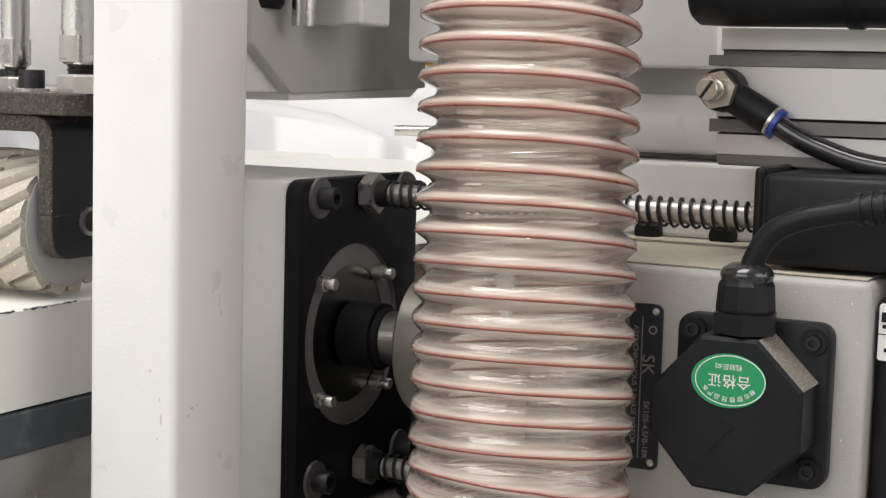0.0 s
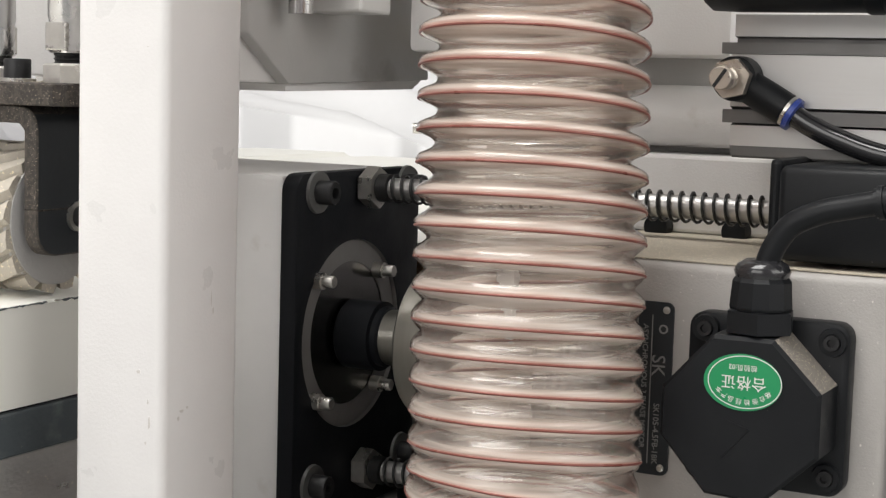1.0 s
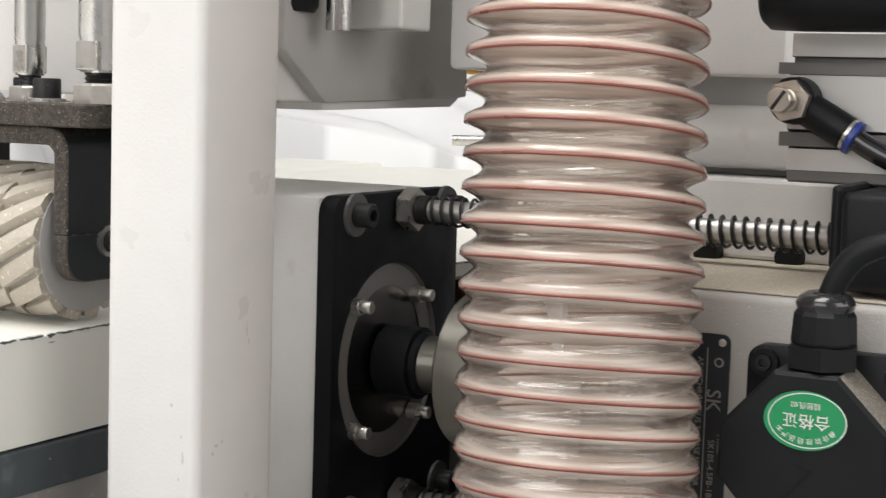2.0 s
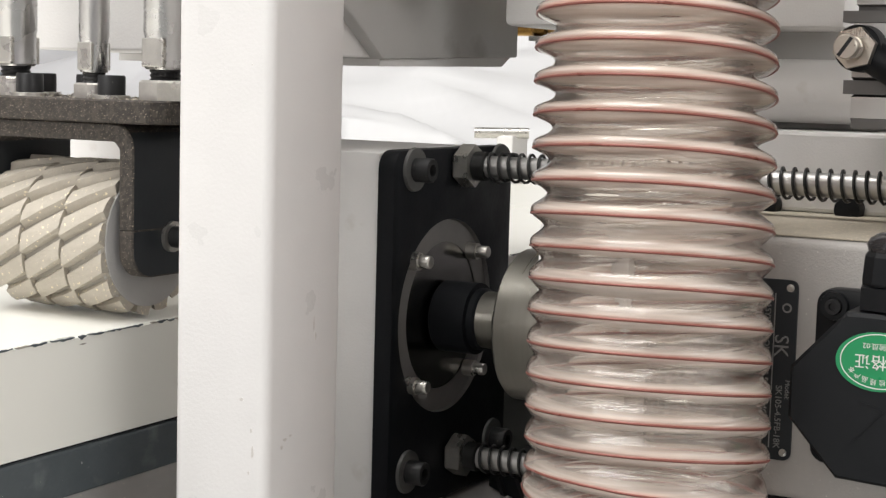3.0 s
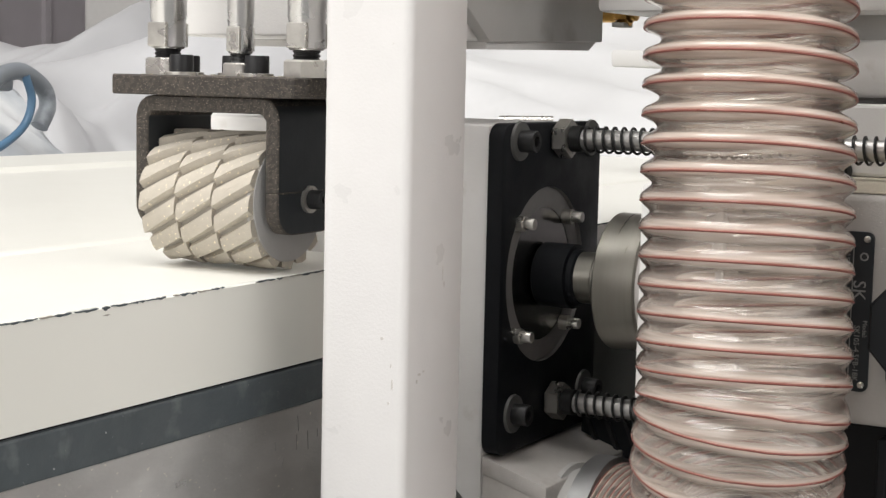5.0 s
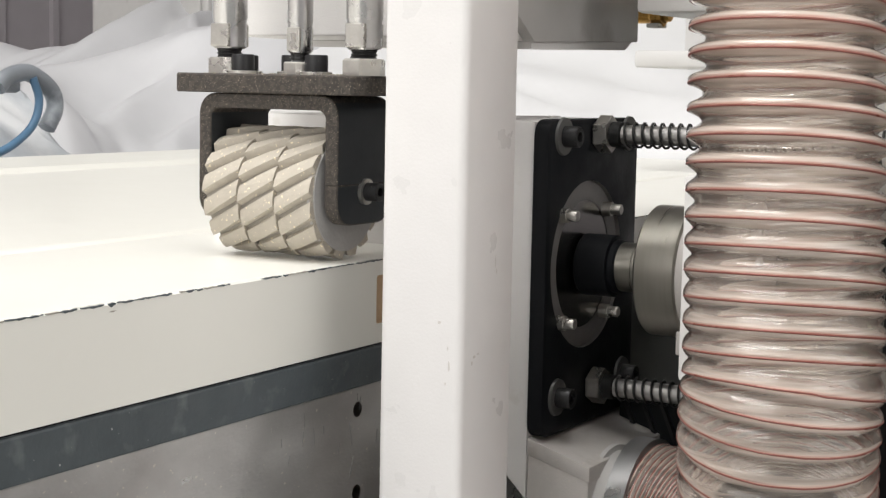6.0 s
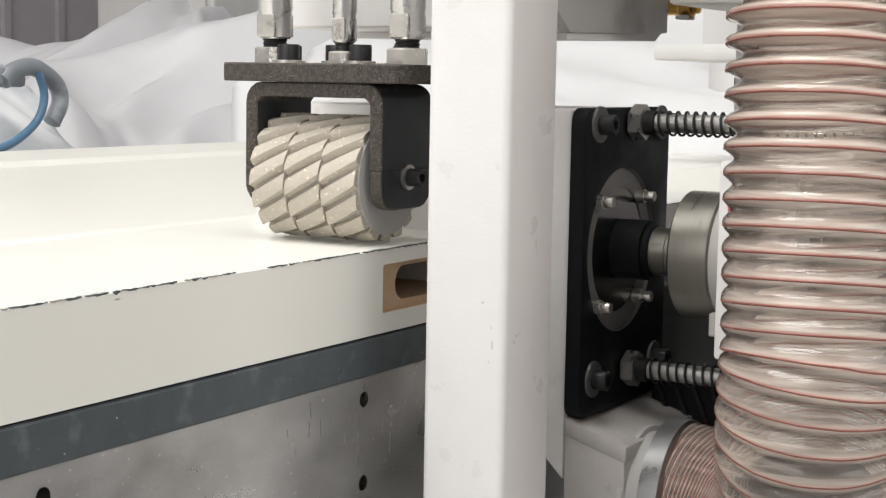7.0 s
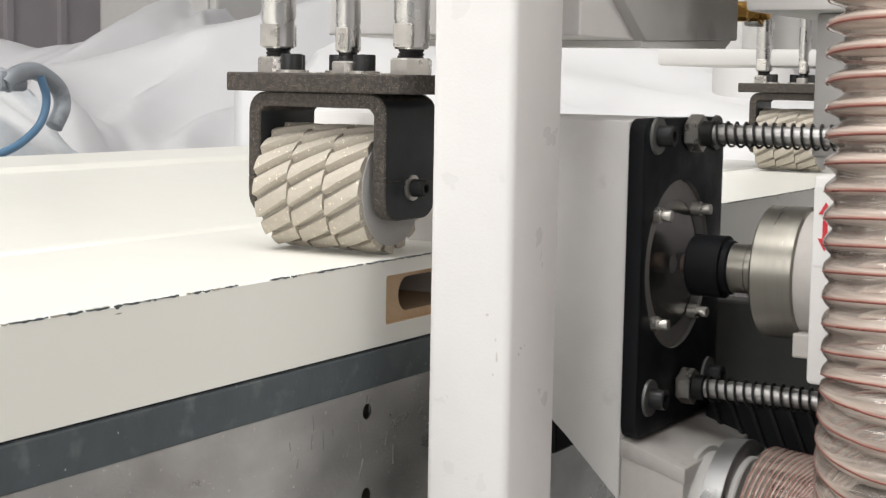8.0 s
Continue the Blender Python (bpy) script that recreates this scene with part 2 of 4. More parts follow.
def part(name, bm, material, parent, label="", smooth=None):
    """One mesh part, built in the world's metres, hung under a thing or a part."""
    bmesh.ops.translate(bm, verts=bm.verts, vec=-ORIGIN[parent])
    bmesh.ops.recalc_face_normals(bm, faces=bm.faces)
    me = bpy.data.meshes.new(name)
    bm.to_mesh(me)
    bm.free()
    for m in material if isinstance(material, (list, tuple)) else (material,):
        me.materials.append(m)
    if smooth is not None:
        me.polygons.foreach_set("use_smooth", [True] * len(me.polygons))
        me.set_sharp_from_angle(angle=radians(smooth))
    ob = new(name, me)
    ob.parent = parent
    ORIGIN[ob] = ORIGIN[parent]
    if label:
        ob["label"] = label
    return ob


def whole(name, bm, material, label, category, kind="", group="", smooth=None, at=(0, 0, 0)):
    """A thing that is one mesh of its own."""
    bmesh.ops.translate(bm, verts=bm.verts, vec=-Vector(at))
    bmesh.ops.recalc_face_normals(bm, faces=bm.faces)
    me = bpy.data.meshes.new(name)
    bm.to_mesh(me)
    bm.free()
    for m in material if isinstance(material, (list, tuple)) else (material,):
        me.materials.append(m)
    if smooth is not None:
        me.polygons.foreach_set("use_smooth", [True] * len(me.polygons))
        me.set_sharp_from_angle(angle=radians(smooth))
    ob = new(name, me)
    ob.location = at
    ORIGIN[ob] = Vector(at)
    return tagged(ob, label, category, group, kind)


def box(x0, x1, y0, y1, z0, z1, r=0.0, seg=2, bm=None):
    b = bmesh.new()
    bmesh.ops.create_cube(b, size=1)
    for v in b.verts:
        v.co = ((x0 + x1) / 2 + v.co.x * (x1 - x0), (y0 + y1) / 2 + v.co.y * (y1 - y0), (z0 + z1) / 2 + v.co.z * (z1 - z0))
    if r:
        bmesh.ops.bevel(b, geom=b.edges[:], offset=r, segments=seg, profile=0.5, affect="EDGES")
    return join(bm, b)


def join(bm, b):
    if bm is None:
        return b
    me = bpy.data.meshes.new("tmp")
    b.to_mesh(me)
    b.free()
    bm.from_mesh(me)
    bpy.data.meshes.remove(me)
    return bm


AX = {"x": Matrix.Rotation(radians(90), 4, "Y"), "y": Matrix.Rotation(radians(-90), 4, "X"), "z": Matrix.Identity(4)}


def lathe(axis, base, rings, n=32, bm=None, turn=0.0, cap=True):
    """A turned solid: rings of (distance along the axis, radius) from base."""
    b = bm if bm is not None else bmesh.new()
    m = Matrix.Translation(base) @ (AX[axis] if isinstance(axis, str) else axis)
    loops = []
    for d, r in rings:
        loops.append([b.verts.new(m @ Vector((r * math.cos(turn + 2 * math.pi * i / n), r * math.sin(turn + 2 * math.pi * i / n), d))) for i in range(n)])
    for a, c in zip(loops, loops[1:]):
        for i in range(n):
            b.faces.new((a[i], a[(i + 1) % n], c[(i + 1) % n], c[i]))
    if cap:
        b.faces.new(loops[0][::-1])
        b.faces.new(loops[-1])
    return b


def prism(outline, axis, d0, d1, r=0.0, seg=2):
    """An outline in the two other axes (in order) drawn along x, y or z from d0 to d1."""
    k = "xyz".index(axis)
    o = [i for i in range(3) if i != k]
    b = bmesh.new()
    loops = []
    for d in (d0, d1):
        row = []
        for u, v in outline:
            c = [0, 0, 0]
            c[k], c[o[0]], c[o[1]] = d, u, v
            row.append(b.verts.new(c))
        loops.append(row)
    n = len(outline)
    b.faces.new(loops[0][::-1])
    b.faces.new(loops[1])
    for i in range(n):
        b.faces.new((loops[0][i], loops[0][(i + 1) % n], loops[1][(i + 1) % n], loops[1][i]))
    if r:
        bmesh.ops.recalc_face_normals(b, faces=b.faces)
        bmesh.ops.bevel(b, geom=b.edges[:], offset=r, segments=seg, profile=0.5, affect="EDGES")
    return b


def rounded(u0, u1, v0, v1, r, n=6):
    pts = []
    for cu, cv, a0 in ((u1 - r, v1 - r, 0), (u0 + r, v1 - r, 90), (u0 + r, v0 + r, 180), (u1 - r, v0 + r, 270)):
        for i in range(n + 1):
            a = radians(a0 + 90 * i / n)
            pts.append((cu + r * math.cos(a), cv + r * math.sin(a)))
    return pts


def sweep(points, radius, n=10, bm=None, cap=True):
    """A round rod along points."""
    b = bm if bm is not None else bmesh.new()
    pts = [Vector(p) for p in points]
    up, loops = None, []
    for i, p in enumerate(pts):
        t = (pts[min(i + 1, len(pts) - 1)] - pts[max(i - 1, 0)]).normalized()
        if up is None:
            up = t.orthogonal().normalized()
        up = (up - t * up.dot(t)).normalized()
        s = t.cross(up)
        loops.append([b.verts.new(p + (up * math.cos(2 * math.pi * k / n) + s * math.sin(2 * math.pi * k / n)) * radius) for k in range(n)])
    for a, c in zip(loops, loops[1:]):
        for k in range(n):
            b.faces.new((a[k], a[(k + 1) % n], c[(k + 1) % n], c[k]))
    if cap:
        b.faces.new(loops[0][::-1])
        b.faces.new(loops[-1])
    return b


def curve(knots, n=12):
    """A smooth line through knots (Catmull-Rom)."""
    k = [Vector(p) for p in knots]
    k = [k[0] * 2 - k[1]] + k + [k[-1] * 2 - k[-2]]
    out = []
    for i in range(1, len(k) - 2):
        for j in range(n):
            t = j / n
            out.append(0.5 * (2 * k[i] + (k[i + 1] - k[i - 1]) * t + (2 * k[i - 1] - 5 * k[i] + 4 * k[i + 1] - k[i + 2]) * t * t + (3 * k[i] - k[i - 1] - 3 * k[i + 1] + k[i + 2]) * t ** 3))
    out.append(k[-2])
    return out


def hexagon(axis, base, length, across, bm=None, turn=0.0, chamfer=0.12):
    r = across / 2 / math.cos(radians(30))
    return lathe(axis, base, [(0, r), (length * (1 - chamfer), r), (length, r * 0.90)], 6, bm, turn)


def lettering(name, text, size, m, material, parent, thick=0.0002):
    """Raised lettering, as a mesh under its thing."""
    cu = bpy.data.curves.new(name, "FONT")
    cu.body, cu.size, cu.align_x, cu.align_y, cu.extrude, cu.resolution_u = text, size, "CENTER", "CENTER", thick, 3
    tmp = new(name + "_tmp", cu)
    me = bpy.data.meshes.new_from_object(tmp.evaluated_get(bpy.context.evaluated_depsgraph_get()))
    bpy.data.objects.remove(tmp)
    bpy.data.curves.remove(cu)
    me.transform(Matrix.Translation(-ORIGIN[parent]) @ m)
    me.materials.clear()
    me.materials.append(material)
    ob = new(name, me)
    ob.parent = parent
    ORIGIN[ob] = ORIGIN[parent]
    return ob


def facing_minus_x(x, y, z, turn=0):
    """Lettering plane that faces -x: its right is -y, its up is +z, then turned."""
    m = Matrix(((0, 0, -1, x), (-1, 0, 0, y), (0, 1, 0, z), (0, 0, 0, 1)))
    return m @ Matrix.Rotation(radians(turn), 4, "Z")


GANTRY, HEAD, DRIVE, HOSES = [], [], [], []


def carve(ob, cutters):
    """Cut openings into a mesh and keep the cutters' materials inside."""
    for c in cutters:
        mod = ob.modifiers.new("cut", "BOOLEAN")
        mod.operation, mod.object, mod.solver, mod.material_mode = "DIFFERENCE", c, "EXACT", "TRANSFER"
    bpy.context.view_layer.update()
    me = bpy.data.meshes.new_from_object(ob.evaluated_get(bpy.context.evaluated_depsgraph_get()))
    ob.modifiers.clear()
    ob.data = me
    for c in cutters:
        bpy.data.objects.remove(c)


# ---- hall ----
def hall():
    x0, x1, y0, y1, top = -4.0, 6.5, -3.5, 5.0, 5.0
    whole("floor", box(x0 - 0.2, x1 + 0.2, y0 - 0.2, y1 + 0.2, -0.1, 0), HALL_FLOOR, "smooth grey workshop floor of painted concrete", "floor", "structure")
    for name, b in (("wall_north", (x0, x1, y1, y1 + 0.2, 0, top)), ("wall_east", (x1, x1 + 0.2, y0, y1, 0, top))):
        whole(name, box(*b), HALL_WALL, "plain pinkish grey painted workshop wall", "wall", "structure")
    walls = {ob.name: ob for ob in scene.objects}
    for name, spans in (("wall_north", [x0 + 0.35 * k for k in range(12, 30)]), ("wall_east", [y1 - 0.35 * k for k in range(1, 14)])):
        for v in spans:
            rib = box(v - 0.02, v + 0.02, y1 - 0.025, y1 + 0.001, 0, top) if name == "wall_north" else box(x1 - 0.025, x1 + 0.001, v - 0.02, v + 0.02, 0, top)
            part("panel_rib", rib, HALL_WALL, walls[name])
    # unseen wall, its opening made for the south fill lamp
    w = box(x0, -1.4, y0 - 0.2, y0, 0, top)
    w = box(2.2, x1, y0 - 0.2, y0, 0, top, bm=w)
    w = box(-1.4, 2.2, y0 - 0.2, y0, 0, 1.4, bm=w)
    w = box(-1.4, 2.2, y0 - 0.2, y0, 3.4, top, bm=w)
    whole("wall_south", w, HALL_WALL, "unseen workshop wall with an opening added for the south fill lamp", "wall", "structure")
    # unseen wall, its wide opening made for the west fill lamp
    w = box(x0 - 0.2, x0, y0, -1.6, 0, top)
    w = box(x0 - 0.2, x0, 2.8, y1, 0, top, bm=w)
    w = box(x0 - 0.2, x0, -1.6, 2.8, 0, 1.2, bm=w)
    w = box(x0 - 0.2, x0, -1.6, 2.8, 4.0, top, bm=w)
    whole("wall_west", w, HALL_WALL, "unseen workshop wall with a wide opening added for the west fill lamp", "wall", "structure")
    c = box(x0, x1, y0, -0.8, top, top + 0.2)
    c = box(x0, x1, 2.2, y1, top, top + 0.2, bm=c)
    c = box(x0, -2.4, -0.8, 2.2, top, top + 0.2, bm=c)
    c = box(0.8, x1, -0.8, 2.2, top, top + 0.2, bm=c)
    whole("ceiling", c, HALL_ROOF, "pale workshop ceiling with a roof light opening", "ceiling", "structure")


hall()


# ---- the bed and the door on it ----
def bed():
    t = thing("machine_bed", (0.9, 0.3, 0), "machine bed with a slate strip over a drilled aluminium side plate", "machine bed")
    body = box(-0.4, 2.6, 0.003, 0.85, 0.35, 0.9334, 0.001)
    side = part("side_plate", body, [ALU], t, "smeared aluminium side plate with drilled holes")
    cut = []
    for x in (0.02, 0.255, 0.49, 0.7255, 0.96, 1.195, 1.43):
        for z in (0.9212, 0.8765, 0.80):
            b = lathe("y", (x, -0.01, z), [(0, 0.0042), (0.024, 0.0042), (0.027, 0.001)], 20)
            me = bpy.data.meshes.new("c")
            b.transform(Matrix.Translation(-ORIGIN[t]))
            bmesh.ops.recalc_face_normals(b, faces=b.faces)
            b.to_mesh(me)
            b.free()
            me.materials.append(STEEL)
            c = new("c", me)
            c.location = ORIGIN[t]
            cut.append(c)
    carve(side, cut)
    for x in (0.02, 0.255, 0.49, 0.7255, 0.96, 1.195, 1.43):
        for z in (0.9212, 0.8765, 0.80):
            part("sunk_screw", lathe("y", (x, 0.009, z), [(0, 0.0024), (0.0005, 0.0040), (0.012, 0.0040)], 16), DARK_BOLT, t)
    # black layer put in for the shadow line above the inset strip
    part("seam", box(-0.4, 2.6, 0.0016, 0.85, 0.9535, 0.9550), BLACK_STEEL, t)
    part("bed_strip", box(-0.4, 2.6, 0.0, 0.85, 0.9336, 0.9538, 0.0014), RUBBER_STRIP, t, "slate grey strip flecked with pale dust")
    rnd = random.Random(12)
    for i in range(16):
        x, z = rnd.gauss(0.70, 0.03), rnd.uniform(0.885, 0.928)
        l, lean = rnd.uniform(0.003, 0.013), rnd.uniform(-0.15, 0.35)
        part("scratch", prism([(x, z), (x + 0.0003, z), (x + l * lean + 0.00035, z + l), (x + l * lean, z + l)], "y", 0.0027, 0.0034), CLAMP, t)
    for x in (-0.2, 2.4):
        for y in (0.1, 0.75):
            part("leg", box(x - 0.05, x + 0.05, y - 0.05, y + 0.05, 0, 0.35, 0.004), WHITE, t)


bed()


def door_leaf():
    t = thing("door_leaf", (0.9, 0.43, 0.955), "white moulded door leaf lying on the machine bed, its edge chipped", "door")
    x0, x1, y1, z0, z1 = -0.2, 2.02, 0.86, 0.955, 1.0
    b = bmesh.new()
    # cross-section: chipped arris, stile, sloped moulding, sunk field, and back up
    prof = [(0.0, z0), (0.0, z1 - 0.0011), (0.0011, z1), (0.158, z1), (0.160, z1 - 0.004), (0.186, z1 - 0.0075), (0.194, z1 - 0.0035), (0.198, z1 - 0.003),
            (0.66, z1 - 0.003), (0.664, z1 - 0.0065), (0.70, z1 - 0.005), (0.710, z1), (y1, z1), (y1, z0)]
    loops = [[b.verts.new((x, y, z)) for y, z in prof] for x in (x0, x1)]
    n = len(prof)
    b.faces.new(loops[0][::-1])
    b.faces.new(loops[1])
    for i in range(n):
        f = b.faces.new((loops[0][i], loops[0][(i + 1) % n], loops[1][(i + 1) % n], loops[1][i]))
        f.material_index = 1 if i == 1 else 0
    leaf = part("leaf", b, [DOOR, CHIP], t)
    cut = []
    for outline, d, m in ((rounded(0.7378, 0.972, 0.9655, 0.9912, 0.0015, 3), 0.0028, MDF), (rounded(0.7545, 0.953, 0.9702, 0.9886, 0.0088, 6), 0.07, MDF_SHADED)):
        p = prism(outline, "y", -0.01, d)
        p.transform(Matrix.Translation(-ORIGIN[t]))
        bmesh.ops.recalc_face_normals(p, faces=p.faces)
        me = bpy.data.meshes.new("c")
        p.to_mesh(me)
        p.free()
        me.materials.append(m)
        c = new("c", me)
        c.location = ORIGIN[t]
        cut.append(c)
    carve(leaf, cut)
    # flakes knocked off the front arris: ragged, in clusters, with gaps between
    rnd = random.Random(4)
    x = 0.20
    while x < 1.75:
        worn = noise.noise(Vector((x * 9.0, 3.0, 0.0))) + 0.5 * noise.noise(Vector((x * 31.0, 5.0, 0.0)))
        l = rnd.uniform(0.003, 0.011) * (1.3 if worn > 0 else 0.8)
        if worn > -0.45:
            h = rnd.uniform(0.0004, 0.0011) * (1.6 if worn > 0.25 else 1.0)
            lip = [(x + l * k / 6, z1 - 0.0002 - rnd.uniform(0, 0.0004)) for k in range(7)]
            tear = [(x + l * k / 6, z1 - 0.0006 - h * rnd.uniform(0.25, 1.0) * math.sin(math.pi * (0.1 + 0.8 * k / 6))) for k in range(6, -1, -1)]
            part("paint_flake", prism(lip + tear, "y", -0.00022, 0.0012), RUBBER_STRIP if rnd.random() < 0.72 else TREAD_CORE, t)
        if worn > 0.30 and rnd.random() < 0.5:
            zz = z1 - rnd.uniform(0.0028, 0.0050)
            part("paint_flake", prism([(x, zz), (x + l * 0.5, zz + 0.0004), (x + l, zz + 0.0002), (x + l * 0.6, zz - 0.0003)], "y", -0.0002, 0.0004), TREAD_CORE, t)
        x += l * rnd.uniform(0.85, 1.25)


door_leaf()


# ---- gantry: post and press rollers ----
def post():
    t = thing("gantry_post", (0.595, -0.064, 0), "white painted square steel gantry post with scuffs", "post")
    part("tube", prism(rounded(0.568, 0.622, -0.087, -0.0416, 0.0045, 5), "z", 0.012, 1.75), WHITE_TUBE, t, smooth=40)
    part("foot_plate", box(0.54, 0.65, -0.115, -0.012, 0, 0.012, 0.001), WHITE_TUBE, t)
    rnd = random.Random(21)

    def scuff(face, u, z, w, h, material):
        pts = [(u + w * math.cos(a) * rnd.uniform(0.6, 1.0), z + h * math.sin(a) * rnd.uniform(0.6, 1.0)) for a in [2 * math.pi * i / 11 for i in range(11)]]
        part("scuff", prism(pts, "x", 0.56788, 0.5685) if face == "x" else prism(pts, "y", -0.08712, -0.0865), material, t)

    for u, z, w, h in ((-0.0808, 0.9605, 0.0007, 0.0032), (-0.0800, 0.9690, 0.0005, 0.0012), (-0.0752, 0.9810, 0.0011, 0.0009), (-0.0783, 1.1115, 0.0003, 0.0004), (-0.0790, 0.9520, 0.0006, 0.0010)):
        scuff("x", u, z, w, h, POST_SCUFF)
    for u, z, w, h in ((0.6008, 1.0078, 0.0004, 0.0042), (0.6022, 1.0030, 0.0006, 0.0018), (0.5812, 0.9640, 0.0018, 0.0008), (0.5790, 0.9612, 0.0009, 0.0011), (0.5850, 0.9650, 0.0012, 0.0006)):
        scuff("y", u, z, w, h, POST_SCUFF)
    GANTRY.append(t)


post()


def socket_screw(parent, base, axis, r, h, washer=0.0, name="cap_screw", material=None, flip=1):
    """A socket-head screw: its head stands along the axis; flip -1 turns it round."""
    m = (AX[axis] if flip > 0 else AX[axis] @ Matrix.Rotation(math.pi, 4, "X"))
    if washer:
        part("washer", lathe(m, base, [(0, washer), (0.0014, washer), (0.0016, washer * 0.96)], 24), ZINC, parent, smooth=40)
    up = (m @ Vector((0, 0, 1))) * 0.0016 if washer else Vector((0, 0, 0))
    return part(name, lathe(m, Vector(base) + up, [(0, r), (h * 0.92, r), (h, r * 0.93), (h, r * 0.55), (h * 0.45, r * 0.52)], 20), material or DARK_BOLT, parent, smooth=40)


def press_roller():
    t = thing("press_roller", (0.618, 0.043, 1.0), "treaded tan rubber press roller in a dusty black bracket", "press roller", "press rollers")
    part("mount_plate", prism([(0.588, 0.099), (0.588, -0.0115), (0.5935, -0.0165), (0.648, -0.0165), (0.648, 0.099)], "z", 1.0858, 1.0958, 0.0008, 1), BLACK_DUSTY, t, "black steel plate dusted with sawdust")
    # inverted U bracket
    ya, yb, zt, th, r = -0.0009, 0.0867, 1.0857, 0.0078, 0.0105
    sec = [(ya, 1.04), (ya, zt - r)] + [(ya + r - r * math.cos(radians(a)), zt - r + r * math.sin(radians(a))) for a in (22, 45, 67)] + [(ya + r, zt), (yb - r, zt)]
    sec += [(yb - r + r * math.sin(radians(a)), zt - r + r * math.cos(radians(a))) for a in (22, 45, 67)] + [(yb, zt - r), (yb, 1.04)]
    ins = [(yb - th, 1.04), (yb - th, zt - th - 0.003), (yb - th - 0.003, zt - th), (ya + th + 0.003, zt - th), (ya + th, zt - th - 0.003), (ya + th, 1.04)]
    bridge = prism(sec + ins, "x", 0.592, 0.644, 0.0007, 1)
    bridge.normal_update()
    for f in bridge.faces:
        f.material_index = 1 if abs(f.normal.y) > 0.75 else 0
    part("bracket_bridge", bridge, [BLACK_DUSTY, BLACK_SIDE], t, "folded black bracket, edges dusted with sawdust", smooth=35)
    for y0, y1 in ((ya, ya + th), (yb - th, yb)):
        lower = [(0.592, 1.0405), (0.592, 1.0330)] + [(0.604 - 0.012 * math.cos(radians(a)), 1.0315 - 0.012 * math.sin(radians(a))) for a in (12, 30, 50, 70, 90)]
        lower += [(0.632 + 0.012 * math.sin(radians(a)), 1.0315 - 0.012 * math.cos(radians(a))) for a in (0, 25, 50, 75)] + [(0.644, 1.0330), (0.644, 1.0405)]
        cheek = prism(lower, "y", y0, y1, 0.0007, 1)
        cheek.normal_update()
        for f in cheek.faces:
            f.material_index = 1 if abs(f.normal.y) > 0.75 else 0
        part("bracket_cheek", cheek, [BLACK_DUSTY, BLACK_SIDE], t, smooth=35)
    cx, cz, y0, y1 = 0.618, 1.0347, 0.0105, 0.0785
    roller = part("roller", lathe("y", (cx, y0, cz), [(0, 0.0296), (0.0006, 0.0302), (y1 - y0 - 0.0006, 0.0302), (y1 - y0, 0.0296)], 64), [TREAD_CORE], t, "tan rubber roller that turns on its axle", smooth=40)
    hub = Vector((cx, (y0 + y1) / 2, cz))
    roller.data.transform(Matrix.Translation(ORIGIN[t] - hub))
    roller.location = hub - ORIGIN[t]
    ORIGIN[roller] = hub
    part("roller_end", lathe("y", (cx, y0 - 0.0006, cz), [(0, 0.0285), (0.0004, 0.0300), (0.0046, 0.0303)], 64), ROLL_END, roller, "smooth grey rubber end face", smooth=40)
    part("axle", lathe("y", (cx, ya - 0.004, 1.0364), [(0, 0.004), (yb - ya + 0.008, 0.004)], 20), ZINC, t, smooth=40)
    part("axle_washer", lathe("y", (cx, ya - 0.0018, 1.0364), [(0, 0.0068), (0.0018, 0.0068)], 24), ZINC, t, smooth=40)
    part("axle_screw", lathe("y", (cx, ya - 0.0095, 1.0364), [(0.004, 0.0022), (0, 0.0024), (0, 0.0044), (0.0004, 0.0048), (0.0078, 0.0048)], 20), DARK_BOLT, t, smooth=40)
    # tread: three rings of slanted lugs
    n = 16
    ring_w = (y1 - y0) / 3
    for k in range(3):
        for i in range(n):
            a0 = 2 * math.pi * (i + 0.36 * k + 0.15) / n
            b = bmesh.new()
            rows = []
            for f, slope in ((0.015, 0.0), (0.5, 0.5), (0.985, 1.0)):
                y = y1 - ring_w * (k + f)
                s = a0 - slope * 2 * math.pi / n * 0.92
                w = 2 * math.pi / n
                row = []
                for da, rr in ((0.02, 0.0303), (0.04, 0.0326), (0.36, 0.0337), (0.66, 0.0342), (0.86, 0.0304)):
                    a = s + da * w
                    row.append(b.verts.new((cx + rr * math.cos(a), y, cz + rr * math.sin(a))))
                rows.append(row)
            for r0, r1 in zip(rows, rows[1:]):
                for j in range(5):
                    b.faces.new((r0[j], r0[(j + 1) % 5], r1[(j + 1) % 5], r1[j]))
            b.faces.new(rows[0][::-1])
            b.faces.new(rows[-1])
            part("tread_lug", b, TREAD, roller)
    # sawdust grains lying on the plate
    rnd = random.Random(31)
    grains = bmesh.new()
    for i in range(130):
        gx, gy, r = rnd.uniform(0.5895, 0.640), rnd.uniform(-0.012, 0.097), rnd.uniform(0.0003, 0.0009)
        box(gx, gx + r * rnd.uniform(0.6, 2.0), gy, gy + r * rnd.uniform(0.6, 2.0), 1.0957, 1.0958 + r * 0.7, bm=grains)
    part("sawdust", grains, TREAD, t, "loose pale sawdust grains")
